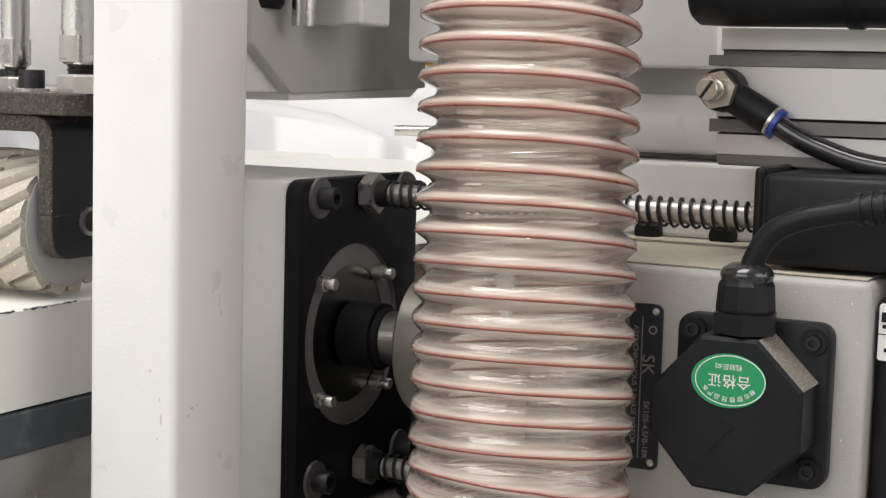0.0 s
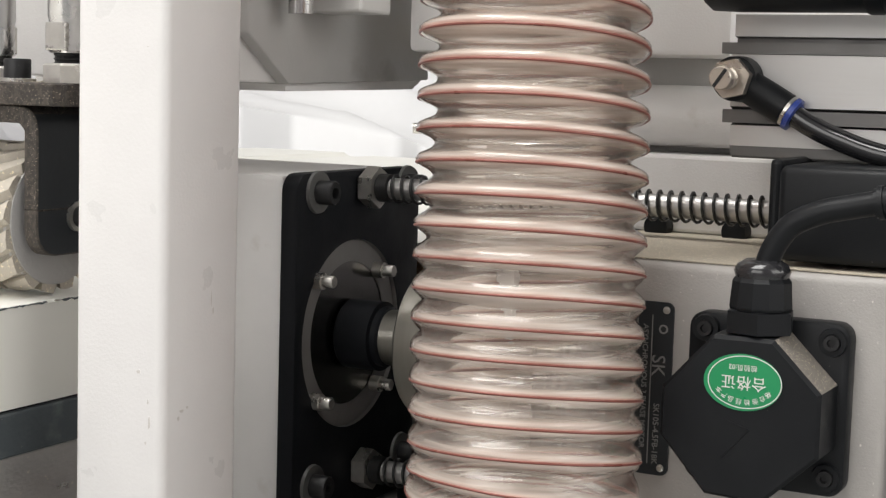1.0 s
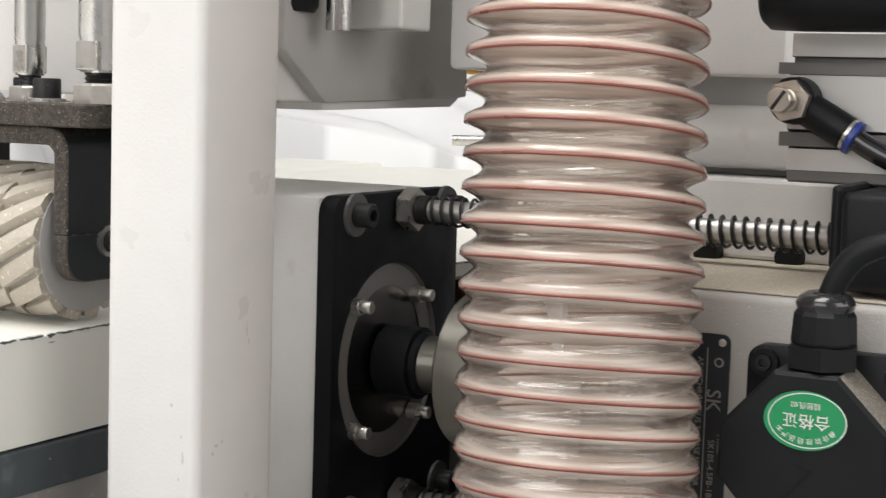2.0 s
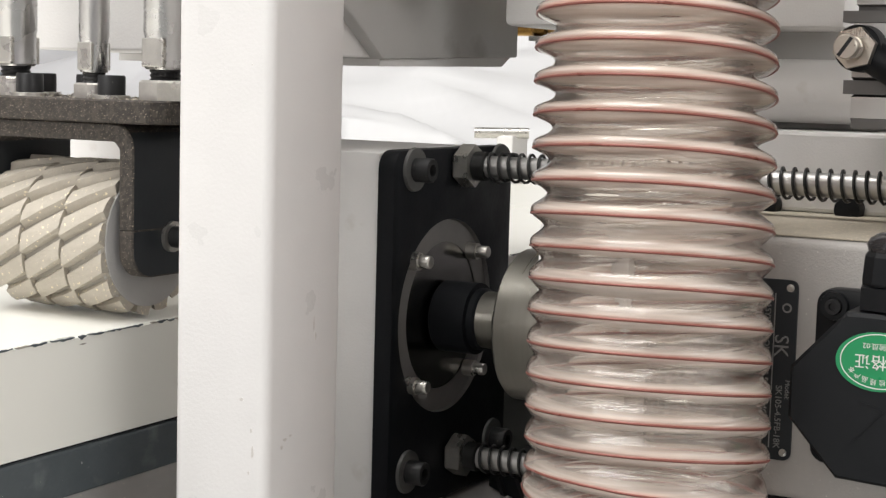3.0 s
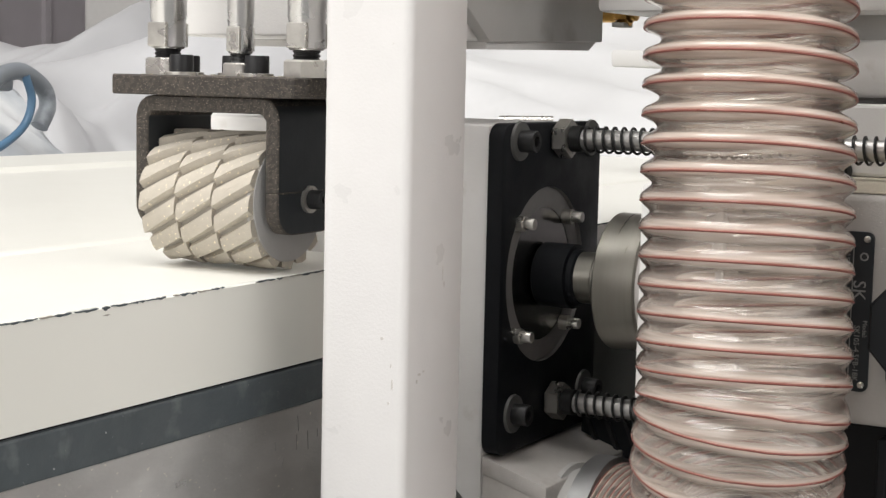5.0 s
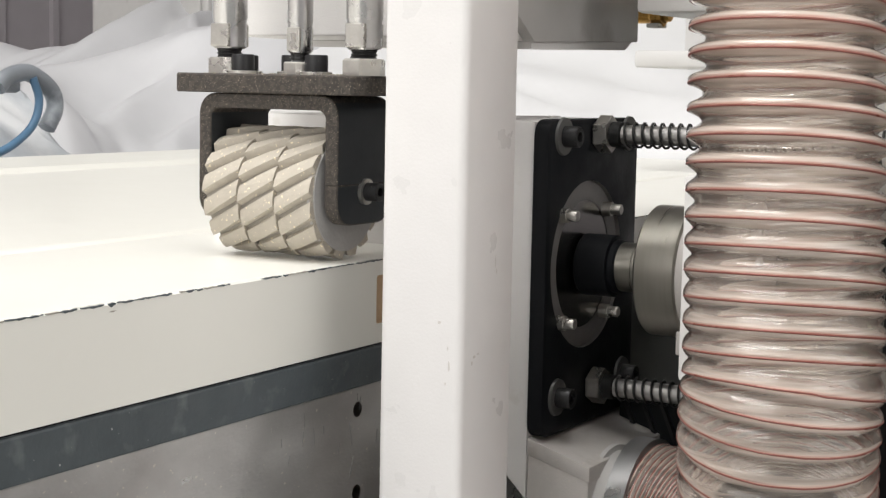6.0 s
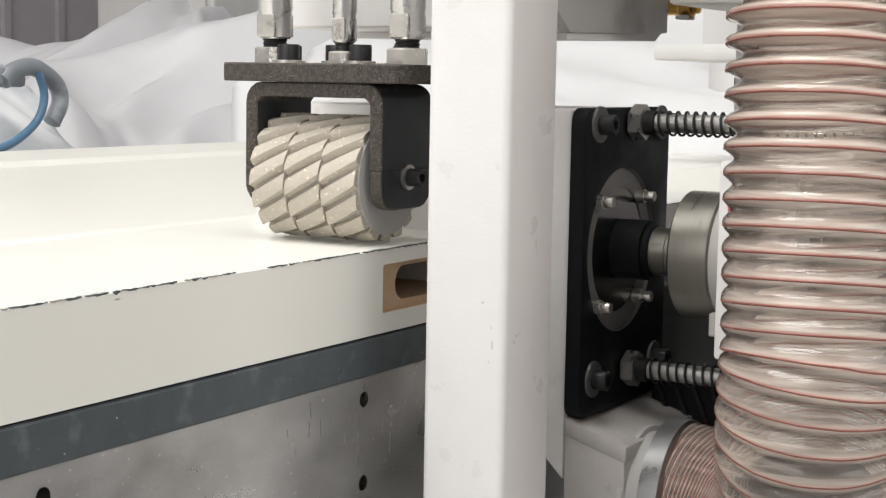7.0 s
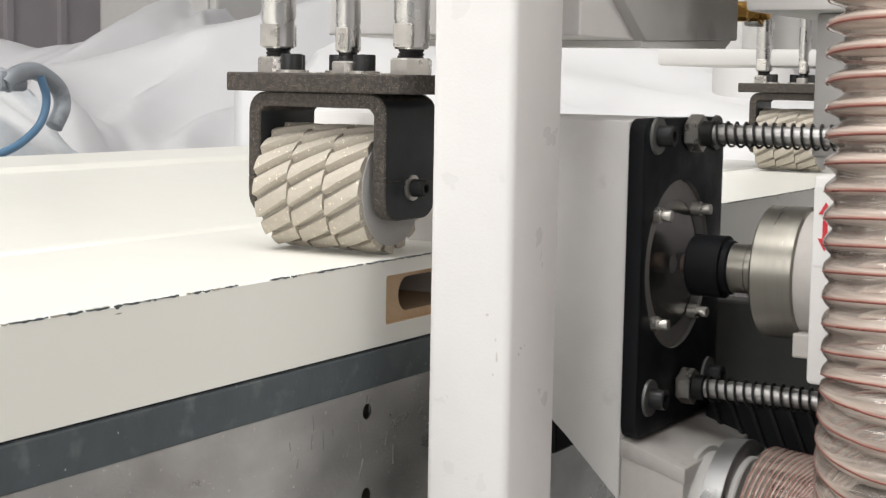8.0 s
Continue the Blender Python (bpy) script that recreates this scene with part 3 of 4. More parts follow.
    # lift rods with their nuts
    for y, r, nut, h, slim in ((0.0755, 0.0094, 0.0195, 0.0085, 0.0068), (0.0305, 0.0066, 0.0150, 0.0065, 0.0050), (-0.0085, 0.0094, 0.0195, 0.0085, 0.0068)):
        x = 0.6035
        z = 1.0958
        part("lock_nut", hexagon("z", (x, y, z), h, nut, turn=0.35), ZINC, t, "zinc plated lock nut with sawdust")
        part("thread", lathe("z", (x, y, z + h), [(0, slim), (0.001, slim * 0.88), (0.002, slim), (0.003, slim * 0.88), (0.004, slim), (0.005, slim * 0.9)], 20), DARK_BOLT, t)
        rod = part("lift_rod", lathe("z", (x, y, z + h + 0.0045), [(0, r * 0.86), (0.001, r * 0.95), (0.0145, r * 0.95), (0.0155, r), (0.45, r)], 28), CHROME, t, "chromed lift rod", smooth=40)
        part("wrench_flat", box(x - r * 0.99, x + r * 0.99, y - r * 0.60, y + r * 0.60, z + h + 0.0055, z + h + 0.0175, 0.0006), ZINC, rod)
    for y, x in ((0.0645, 0.6005), (0.0440, 0.6165), (0.0190, 0.6015), (0.0010, 0.6165), (0.0835, 0.6300)):
        socket_screw(t, (x, y, 1.0958), "z", 0.0060, 0.0085, 0.0082)
    return t


ROLLER = press_roller()
GANTRY.append(ROLLER)
far = copy_thing(ROLLER, pose(1.608, 0.104, 1.0))
ORIGIN[far] = Vector((1.608, 0.104, 1.0))
tagged(far, "treaded rubber press roller further down the gantry")
GANTRY.append(far)


# ---- cutter head: casting, black flange plate, guide rods, dust hood ----
CX, CZ = 0.7525, 0.991


def spring(parent, x, z, y0, y1, r, turns):
    pts = []
    for i in range(turns * 14 + 1):
        a = 2 * math.pi * i / 14
        pts.append((x + r * math.cos(a), y0 + (y1 - y0) * i / (turns * 14), z + r * math.sin(a)))
    part("spring", sweep(pts, 0.00075, 6), SPRING, parent, "black coil spring", smooth=60)


def cutter_head():
    t = thing("cutter_head", (CX, -0.03, 0.80), "white cast cutter head with a black flange plate and spring rods", "cutter head")
    prof = [(-0.0575, 1.0728), (0.16, 1.0728), (0.16, 0.96), (0.050, 0.96), (-0.0235, 0.896), (-0.0575, 0.862)]
    part("casting", prism(prof, "x", 0.700, 0.818, 0.002, 2), WHITE, t, "white painted casting", smooth=40)
    sec = [(-0.0580, 0.8952), (-0.0585, 0.775), (-0.0955, 0.775), (-0.0955, 0.8845)]
    part("dust_hood", prism(sec, "x", 0.6995, 0.785, 0.0015, 2), HOOD_PAINT, t, "white sheet metal dust hood", smooth=40)
    lid = [(-0.0580, 0.8985), (-0.0580, 0.8890), (-0.0962, 0.8780), (-0.0962, 0.8868)]
    part("hood_lid", prism(lid, "x", 0.6990, 0.8180, 0.0007, 2), HOOD_PAINT, t, "folded sheet lid with a lip", smooth=40)
    plate = part("flange_plate", prism(rounded(0.698, 0.8215, 0.8985, 1.0738, 0.009, 6), "y", -0.067, -0.0578, 0.0009, 2), BLACK_STEEL, t, "black flange plate", smooth=40)
    hole = lathe("y", (CX, -0.08, CZ), [(0, 0.048), (0.0160, 0.048)], 72)
    hole.transform(Matrix.Translation(-ORIGIN[t]))
    bmesh.ops.recalc_face_normals(hole, faces=hole.faces)
    me = bpy.data.meshes.new("hole")
    hole.to_mesh(me)
    hole.free()
    me.materials.append(FLANGE)
    cutter = new("hole", me)
    cutter.location = ORIGIN[t]
    carve(plate, [cutter])
    # sunk bearing cap: a pale ring round a polished disc
    part("bearing_cap", lathe("y", (CX, -0.0648, CZ), [(0, 0.0366), (0, 0.0476), (0.0006, 0.0479), (0.0066, 0.0479)], 72, cap=False), FLANGE, t, "grey satin bearing cap ring", smooth=30)
    part("polished_disc", lathe("y", (CX, -0.0643, CZ), [(0, 0.0058), (0, 0.0364), (0.006, 0.0364)], 72, cap=False), POLISHED, t, "polished steel disc that mirrors the collar", smooth=30)
    for dx in (-0.030, 0.030):
        for dz in (-0.030, 0.030):
            part("cap_stud", lathe("y", (CX - 0.004 + dx, -0.0762, CZ + dz), [(0, 0.0016), (0, 0.0027), (0.0005, 0.0031), (0.006, 0.0031), (0.006, 0.0042), (0.0114, 0.0042)], 16), ZINC, t, smooth=40)
    for x, z in ((0.716, 1.0645), (0.806, 1.0645), (0.716, 0.9195), (0.806, 0.9195)):
        part("washer", lathe("y", (x, -0.0686, z), [(0, 0.0102), (0.0016, 0.0105)], 28), WASHER, t, smooth=40)
        part("hex_screw", lathe("y", (x, -0.0772, z), [(0.004, 0.0028), (0, 0.0030), (0, 0.0053), (0.0006, 0.0058), (0.0088, 0.0058)], 20), DARK_BOLT, t, smooth=40)
    for z in (1.0652, 0.9198):
        x = 0.761
        part("guide_rod", lathe("y", (x, -0.345, z), [(0, 0.0054), (0.279, 0.0054)], 24), ROD, t, "satin steel guide rod", smooth=40)
        part("rod_nut", hexagon("y", (x, -0.0765, z), 0.0085, 0.0185, turn=0.5), ZINC, t, "zinc plated nut")
        part("rod_collar", lathe("y", (x, -0.0835, z), [(0, 0.0062), (0.0006, 0.0072), (0.0065, 0.0072), (0.007, 0.0066)], 24), SPRING, t, smooth=40)
        spring(t, x, z, -0.084, -0.283, 0.0069, 37)
    # dust port with its clamp
    px, pz = 0.738, 0.851
    part("dust_port", lathe("y", (px, -0.121, pz), [(0, 0.0365), (0.001, 0.0375), (0.026, 0.0375), (0.0265, 0.0405), (0.0295, 0.0405)], 48), GREY_CAST, t, "grey round dust port", smooth=40)
    part("hose_clamp", lathe("y", (px, -0.1175, pz), [(0, 0.0458), (0.0004, 0.0466), (0.0116, 0.0466), (0.012, 0.0458)], 48), CLAMP, t, "steel hose clamp band", smooth=40)
    bellows = part("bellows", box(0.800, 0.845, -0.165, -0.069, 0.855, 0.9085, 0.002), PLASTIC, t, "black pleated bellows under the lower rod")
    for k in range(8):
        y = -0.072 - 0.0118 * k
        part("pleat", prism([(y, 0.9075), (y - 0.0022, 0.9075), (y - 0.0222, 0.8600), (y - 0.0200, 0.8600)], "x", 0.7965, 0.8005), DARK_BOLT, bellows)
    # added dark plate: draws the shade behind the spindle, no real part
    part("lower_apron", box(0.88, 0.90, -0.32, -0.01, 0.70, 0.955, 0.002), SHADE_DARK, t, "dark plate added for the shade behind the spindle")
    HEAD.append(t)


cutter_head()


# ---- drive: spindle, white motor body, nameplate, terminal box ----
def spindle():
    t = thing("spindle", (CX, -0.10, CZ), "turned steel spindle disc with a black tool collar", "spindle")
    part("tool_shank", lathe("y", (CX, -0.075, CZ), [(0, 0.0056), (0.016, 0.0056)], 24), SHANK, t, "bronze-brown tool shank", smooth=40)
    part("collar", lathe("y", (CX, -0.0895, CZ), [(0, 0.0142), (0.001, 0.0152), (0.0040, 0.0152), (0.0045, 0.0176), (0.0228, 0.0176), (0.0240, 0.0165), (0.0240, 0.0057)], 48), BLACK_STEEL, t, "black tool collar", smooth=35)
    part("neck", lathe("y", (CX, -0.114, CZ), [(0, 0.0139), (0.010, 0.0139), (0.0104, 0.0134), (0.0150, 0.0134), (0.0152, 0.0139), (0.0250, 0.0139)], 40), STEEL, t, "turned steel neck", smooth=35)
    part("disc", lathe("y", (CX, -0.1335, CZ), [(0, 0.0355), (0.001, 0.0364), (0.0228, 0.0364), (0.0238, 0.0354)], 72), STEEL, t, "brushed steel disc", smooth=35)
    part("bearing_ring", lathe("y", (CX, -0.1645, CZ), [(0, 0.0345), (0.0390, 0.0345)], 60), HOOD_PAINT, t, smooth=35)
    part("key_block", box(CX - 0.03, CX - 0.012, -0.1640, -0.1335, 0.949, 0.962, 0.001), HOOD_PAINT, t)
    DRIVE.append(t)


spindle()


def motor():
    t = thing("spindle_motor", (0.72, -0.25, 0.84), "white cast spindle motor with a black nameplate and sawdust on top", "motor")
    part("end_block", box(0.6456, 0.84, -0.205, -0.1645, 0.9502, 1.0507, 0.0022), WHITE, t, "white motor end block", smooth=40)
    part("body", box(0.666, 0.84, -0.3526, -0.2052, 0.947, 1.0496, 0.0035, 3), MOTOR_PAINT, t, "white speckled motor housing", smooth=40)
    part("dusty_top", box(0.6695, 0.838, -0.3500, -0.2052, 1.0500, 1.0504, 0), DUST_FLAT, t, "layer of beige sawdust")
    part("end_bell", box(0.674, 0.83, -0.46, -0.3530, 0.85, 1.043, 0.006, 3), PLASTIC, t, "black motor end bell", smooth=40)
    label = part("label", prism(rounded(-0.3660, -0.3545, 1.0180, 1.0410, 0.0012, 4), "x", 0.6733, 0.6741), PAPER, t, "small white label")
    for z0, z1, y0, y1 in ((1.0335, 1.0375, -0.3605, -0.3555), (1.0310, 1.0325, -0.3595, -0.3560), (1.0285, 1.0288, -0.3660, -0.3545), (1.0215, 1.0230, -0.3600, -0.3570)):
        part("label_bar", box(0.6730, 0.6734, y0, y1, z0, z1), PLASTIC, label)
    # its far length is added unseen, to keep fill light off the door
    part("under_rail", box(0.69, 1.30, -0.46, -0.1700, 0.8450, 0.9465, 0.003), PLASTIC, t, "black rail under the motor")
    for k in range(22):
        part("rib", box(0.682, 0.692, -0.452 + k * 0.0085, -0.447 + k * 0.0085, 0.905, 0.9385, 0.001), PLASTIC, t)
    # red double arrow
    y, za, zb = -0.1712, 1.0150, 1.0385
    part("arrow_label", box(0.6452, 0.6456, -0.1765, -0.1660, 1.008, 1.0455), PAPER, t)
    part("red_arrow", prism([(y - 0.0034, za + 0.006), (y, za), (y + 0.0034, za + 0.006), (y + 0.0012, za + 0.006), (y + 0.0012, zb - 0.006), (y + 0.0034, zb - 0.006), (y, zb), (y - 0.0034, zb - 0.006), (y - 0.0012, zb - 0.006), (y - 0.0012, za + 0.006)], "x", 0.6449, 0.6453), RED, t, "red double-headed arrow")
    # nameplate
    np_ = part("nameplate", prism(rounded(-0.267, -0.206, 0.9624, 1.0334, 0.003, 4), "x", 0.6648, 0.6662), BLACK_SIDE, t, "black nameplate with worn pale print")
    for y in (-0.2640, -0.2090):
        for z in (0.9655, 1.0303):
            part("rivet", lathe("x", (0.6640, y, z), [(0, 0.0008), (0.0004, 0.0015), (0.001, 0.0016)], 12), ZINC, np_)
    part("emblem", lathe("x", (0.6645, -0.2630, 1.0225), [(0, 0.0012), (0, 0.0019), (0.0004, 0.0019)], 20, cap=False), INK_GREY, np_)
    lettering("maker_mark", "SK", 0.0080, facing_minus_x(0.6647, -0.2612, 1.0075, -90), INK_GREY, np_)
    lettering("model_line", "SK105-4.5FB-18K", 0.0035, facing_minus_x(0.6647, -0.2612, 0.9795, -90), INK_GREY, np_)
    lettering("model_word", "Model:", 0.0028, facing_minus_x(0.6647, -0.2646, 0.9905, -90), INK_GREY, np_)
    lettering("type_line", "ASYNCHRONOUS 3 PHASE MOTOR", 0.0032, facing_minus_x(0.6647, -0.2555, 0.9985, -90), INK_GREY, np_)
    for y0 in (-0.2583, -0.2520, -0.2440, -0.2360, -0.2280, -0.2200, -0.2120):
        part("print_line", box(0.6645, 0.6649, y0 - 0.0002, y0 + 0.0002, 0.967, 1.028), INK_GREY, np_)
    rnd = random.Random(9)
    for y0 in (-0.2480, -0.2400, -0.2320, -0.2240, -0.2160):
        z = 1.026
        while z > 0.972:
            l = rnd.uniform(0.004, 0.011)
            part("print_bar", box(0.6645, 0.6649, y0 - 0.0012, y0 + 0.0012, max(z - l, 0.969), z), INK_GREY, np_)
            z -= l + rnd.uniform(0.002, 0.005)
    DRIVE.append(t)


motor()


def terminal_box():
    t = thing("terminal_box", (0.64, -0.3085, 0.965), "black octagonal terminal box with a green inspection sticker", "terminal box")
    part("base_flange", prism(rounded(-0.3398, -0.2765, 0.9655, 1.0325, 0.006, 5), "x", 0.6564, 0.666, 0.001), PLASTIC, t, "black square base with sawdust", smooth=40)
    yc, zc = -0.3050, 0.9970
    octo = [(yc + 0.0290, zc - 0.0095), (yc + 0.0290, zc + 0.0085), (yc + 0.0105, zc + 0.0290), (yc - 0.0115, zc + 0.0290), (yc - 0.0290, zc + 0.0115), (yc - 0.0290, zc - 0.0115), (yc - 0.0095, zc - 0.0300), (yc + 0.0115, zc - 0.0290)]
    b = bmesh.new()
    big = [(yc + (y - yc) * 1.06, zc + (z - zc) * 1.06) for y, z in octo]
    octo = [(yc + (y - yc) * 1.055, zc + (z - zc) * 1.055) for y, z in octo]
    lo = [b.verts.new((0.6566, y, z)) for y, z in big]
    mid = [b.verts.new((0.6330, y, z)) for y, z in octo]
    hi = [b.verts.new((0.6312, yc + (y - yc) * 0.955, zc + (z - zc) * 0.955)) for y, z in octo]
    b.faces.new(lo[::-1])
    b.faces.new(hi)
    for i in range(8):
        j = (i + 1) % 8
        f = b.faces.new((lo[i], lo[j], mid[j], mid[i]))
        f.material_index = 1 if i == 3 else 0
        b.faces.new((mid[i], mid[j], hi[j], hi[i]))
    part("lid", b, [PLASTIC, DUST_TOP], t, "black octagonal lid, sawdust on its upper bevels")
    part("lid_rib", prism([(yc - 0.004, zc - 0.004), (yc - 0.0045, zc - 0.004), (yc + 0.0055, zc - 0.0155), (yc + 0.006, zc - 0.0155)], "x", 0.6308, 0.6314), PLASTIC, t)
    part("lid_rib", prism([(yc - 0.004, zc - 0.004), (yc - 0.004, zc - 0.0035), (yc + 0.004, zc - 0.001), (yc + 0.004, zc - 0.0015)], "x", 0.6308, 0.6314), PLASTIC, t)
    for y, z in ((-0.3332, 1.0252), (-0.2835, 1.0262), (-0.3332, 0.9730), (-0.2835, 0.9735)):
        part("screw_boss", lathe("x", (0.6545, y, z), [(0, 0.0034), (0, 0.0052), (0.002, 0.0056)], 20, cap=False), PLASTIC, t, smooth=40)
        part("screw", lathe("x", (0.6530, y, z), [(0.0015, 0.0014), (0, 0.0016), (0, 0.0030), (0.004, 0.0033)], 16), DARK_BOLT, t, smooth=40)
    # sticker: two overlapping ovals, white ring, upside-down print
    gy, gz = -0.3068, 1.0110
    def oval(a, c, dy=0, dz=0, n=48):
        return [(gy + dy + a * math.cos(2 * math.pi * i / n), gz + dz + c * math.sin(2 * math.pi * i / n)) for i in range(n)]
    sticker = part("sticker", prism(oval(0.0150, 0.0107, 0.0005, -0.0002), "x", 0.6308, 0.6313), GREEN, t, "green oval sticker with white print")
    ring = bmesh.new()
    o1 = [ring.verts.new((0.6306, y, z)) for y, z in oval(0.0142, 0.0100, -0.0003)]
    o2 = [ring.verts.new((0.6306, y, z)) for y, z in oval(0.0138, 0.0096, -0.0003)]
    for i in range(48):
        ring.faces.new((o1[i], o1[(i + 1) % 48], o2[(i + 1) % 48], o2[i]))
    part("sticker_ring", ring, INK_WHITE, sticker)
    lettering("sticker_title", "\u5408\u683c\u8bc1", 0.0058, facing_minus_x(0.6306, gy, gz, 180), INK_WHITE, sticker, 0.0001)
    lettering("sticker_number", "\u68c0\u9a8c\u5458:02", 0.0026, facing_minus_x(0.6306, gy + 0.0005, gz + 0.0055, 180), INK_WHITE, sticker, 0.0001)
    for i, ch in enumerate("\u672c\u4ea7\u54c1\u7ecf\u68c0\u9a8c\u5408\u683c"):
        a = radians(-150 + i * 17.1)
        lettering("sticker_motto", ch, 0.0024, facing_minus_x(0.6306, gy - 0.0108 * math.cos(a) * -1 * -1, gz + 0.0074 * math.sin(a), 180 + (i - 3.5) * 10), INK_WHITE, sticker, 0.0001)
    # cable gland and cable
    x, y = 0.6445, -0.3080
    part("gland_base", hexagon("z", (x, y, 1.0285), 0.0085, 0.0235, turn=0.2, chamfer=0.05), PLASTIC, t)
    part("gland_nut", lathe("z", (x, y, 1.0372), [(0, 0.0118), (0.0010, 0.0121), (0.0105, 0.0114), (0.0125, 0.0100)], 12), PLASTIC, t, "faceted black gland nut")
    part("gland_dome", lathe("z", (x, y, 1.0492), [(0, 0.0100), (0.0025, 0.0108), (0.0050, 0.0095), (0.0068, 0.0065)], 28), TUBE_BLACK, t, "shiny black sealing dome", smooth=60)
    part("cable", sweep(curve([(x, -0.3088, 1.0500), (x, -0.3103, 1.0570), (x, -0.3136, 1.0640), (x, -0.3190, 1.0702), (x, -0.3288, 1.0749), (x, -0.3396, 1.0776), (x, -0.3503, 1.0798), (x, -0.3600, 1.0815), (x + 0.004, -0.395, 1.085), (x + 0.02, -0.45, 1.092)], 8), 0.0046, 16), PLASTIC, t, "thick matt black motor cable", smooth=60)
    sleeve = part("cable_sleeve", sweep([(x, -0.3488, 1.0795), (x, -0.3720, 1.0835)], 0.0056, 18), PLASTIC, t, "ribbed black cable sleeve", smooth=60)
    for k in range(5):
        y0 = -0.3500 - 0.0044 * k
        part("sleeve_rib", sweep([(x, y0, 1.0797 + 0.00076 * k), (x, y0 - 0.0020, 1.0800 + 0.00076 * k)], 0.0064, 18), PLASTIC, sleeve, smooth=60)
    DRIVE.append(t)


terminal_box()


def rod_block():
    t = thing("rod_guide_block", (0.74, -0.34, 1.05), "black guide block that takes the spring rods", "guide block")
    part("block", box(0.676, 0.82, -0.42, -0.3035, 1.0525, 1.0905, 0.0035, 3), PLASTIC, t, "black moulded block", smooth=40)
    part("rim", box(0.681, 0.82, -0.3036, -0.2985, 1.060, 1.0925, 0.002), PLASTIC, t)
    part("bush", lathe("y", (0.761, -0.2985, 1.0652), [(0, 0.0112), (0.0135, 0.0112), (0.0140, 0.0105)], 32), WHITE, t, "pale round bush", smooth=40)
    part("lower_block", box(0.70, 0.82, -0.42, -0.3035, 0.90, 0.94, 0.003), PLASTIC, t)
    DRIVE.append(t)


rod_block()


def slide_rail():
    t = thing("slide_rail", (0.75, -0.36, 1.09), "anodised aluminium slide profile with dark slots", "slide rail")
    x = 0.725
    sec = [(x, 1.1515), (x, 1.1422), (x + 0.004, 1.1415), (x + 0.004, 1.1360), (x - 0.003, 1.1345), (x - 0.003, 1.1125), (x + 0.004, 1.1105), (x + 0.004, 1.1055), (x - 0.001, 1.1045),
           (x - 0.001, 1.0957), (x + 0.003, 1.0925), (x + 0.003, 1.0905), (x + 0.05, 1.0905), (x + 0.05, 1.1515)]
    b = bmesh.new()
    rows = [[b.verts.new((u, y, v)) for u, v in sec] for y in (-0.55, -0.2685)]
    n = len(sec)
    b.faces.new(rows[0][::-1])
    b.faces.new(rows[1])
    for i in range(n):
        f = b.faces.new((rows[0][i], rows[0][(i + 1) % n], rows[1][(i + 1) % n], rows[1][i]))
        # faces within the slots take the shade colour
        f.material_index = 1 if i in (1, 2, 3, 5, 6, 7, 9, 10) else 0
    part("profile", b, [RAIL, RAIL_SHADE], t)
    # dark strips laid over the slots to draw their shade
    part("slot_shadow", box(x - 0.0032, x + 0.01, -0.55, -0.2640, 1.1348, 1.1395), RAIL_SHADE, t)
    part("slot_lip", box(x - 0.0032, x + 0.01, -0.55, -0.2655, 1.1055, 1.1112), RAIL_SHADE, t)
    part("slot_lip", box(x - 0.0012, x + 0.01, -0.55, -0.2690, 1.0915, 1.0955), RAIL_SHADE, t)
    DRIVE.append(t)
    c = thing("black_air_cylinder", (0.70, -0.36, 1.165), "black rubber-capped cylinder above the slide rail", "cylinder")
    part("barrel", lathe("y", (0.70, -0.55, 1.1665), [(0, 0.0155), (0.27, 0.0155), (0.283, 0.0150), (0.286, 0.0125)], 40), PLASTIC, c, smooth=40)
    part("seal_ring", lathe("y", (0.70, -0.337, 1.1665), [(0, 0.0158), (0.001, 0.0163), (0.006, 0.0163), (0.007, 0.0158)], 40), BLACK_STEEL, c, smooth=40)
    DRIVE.append(c)


slide_rail()


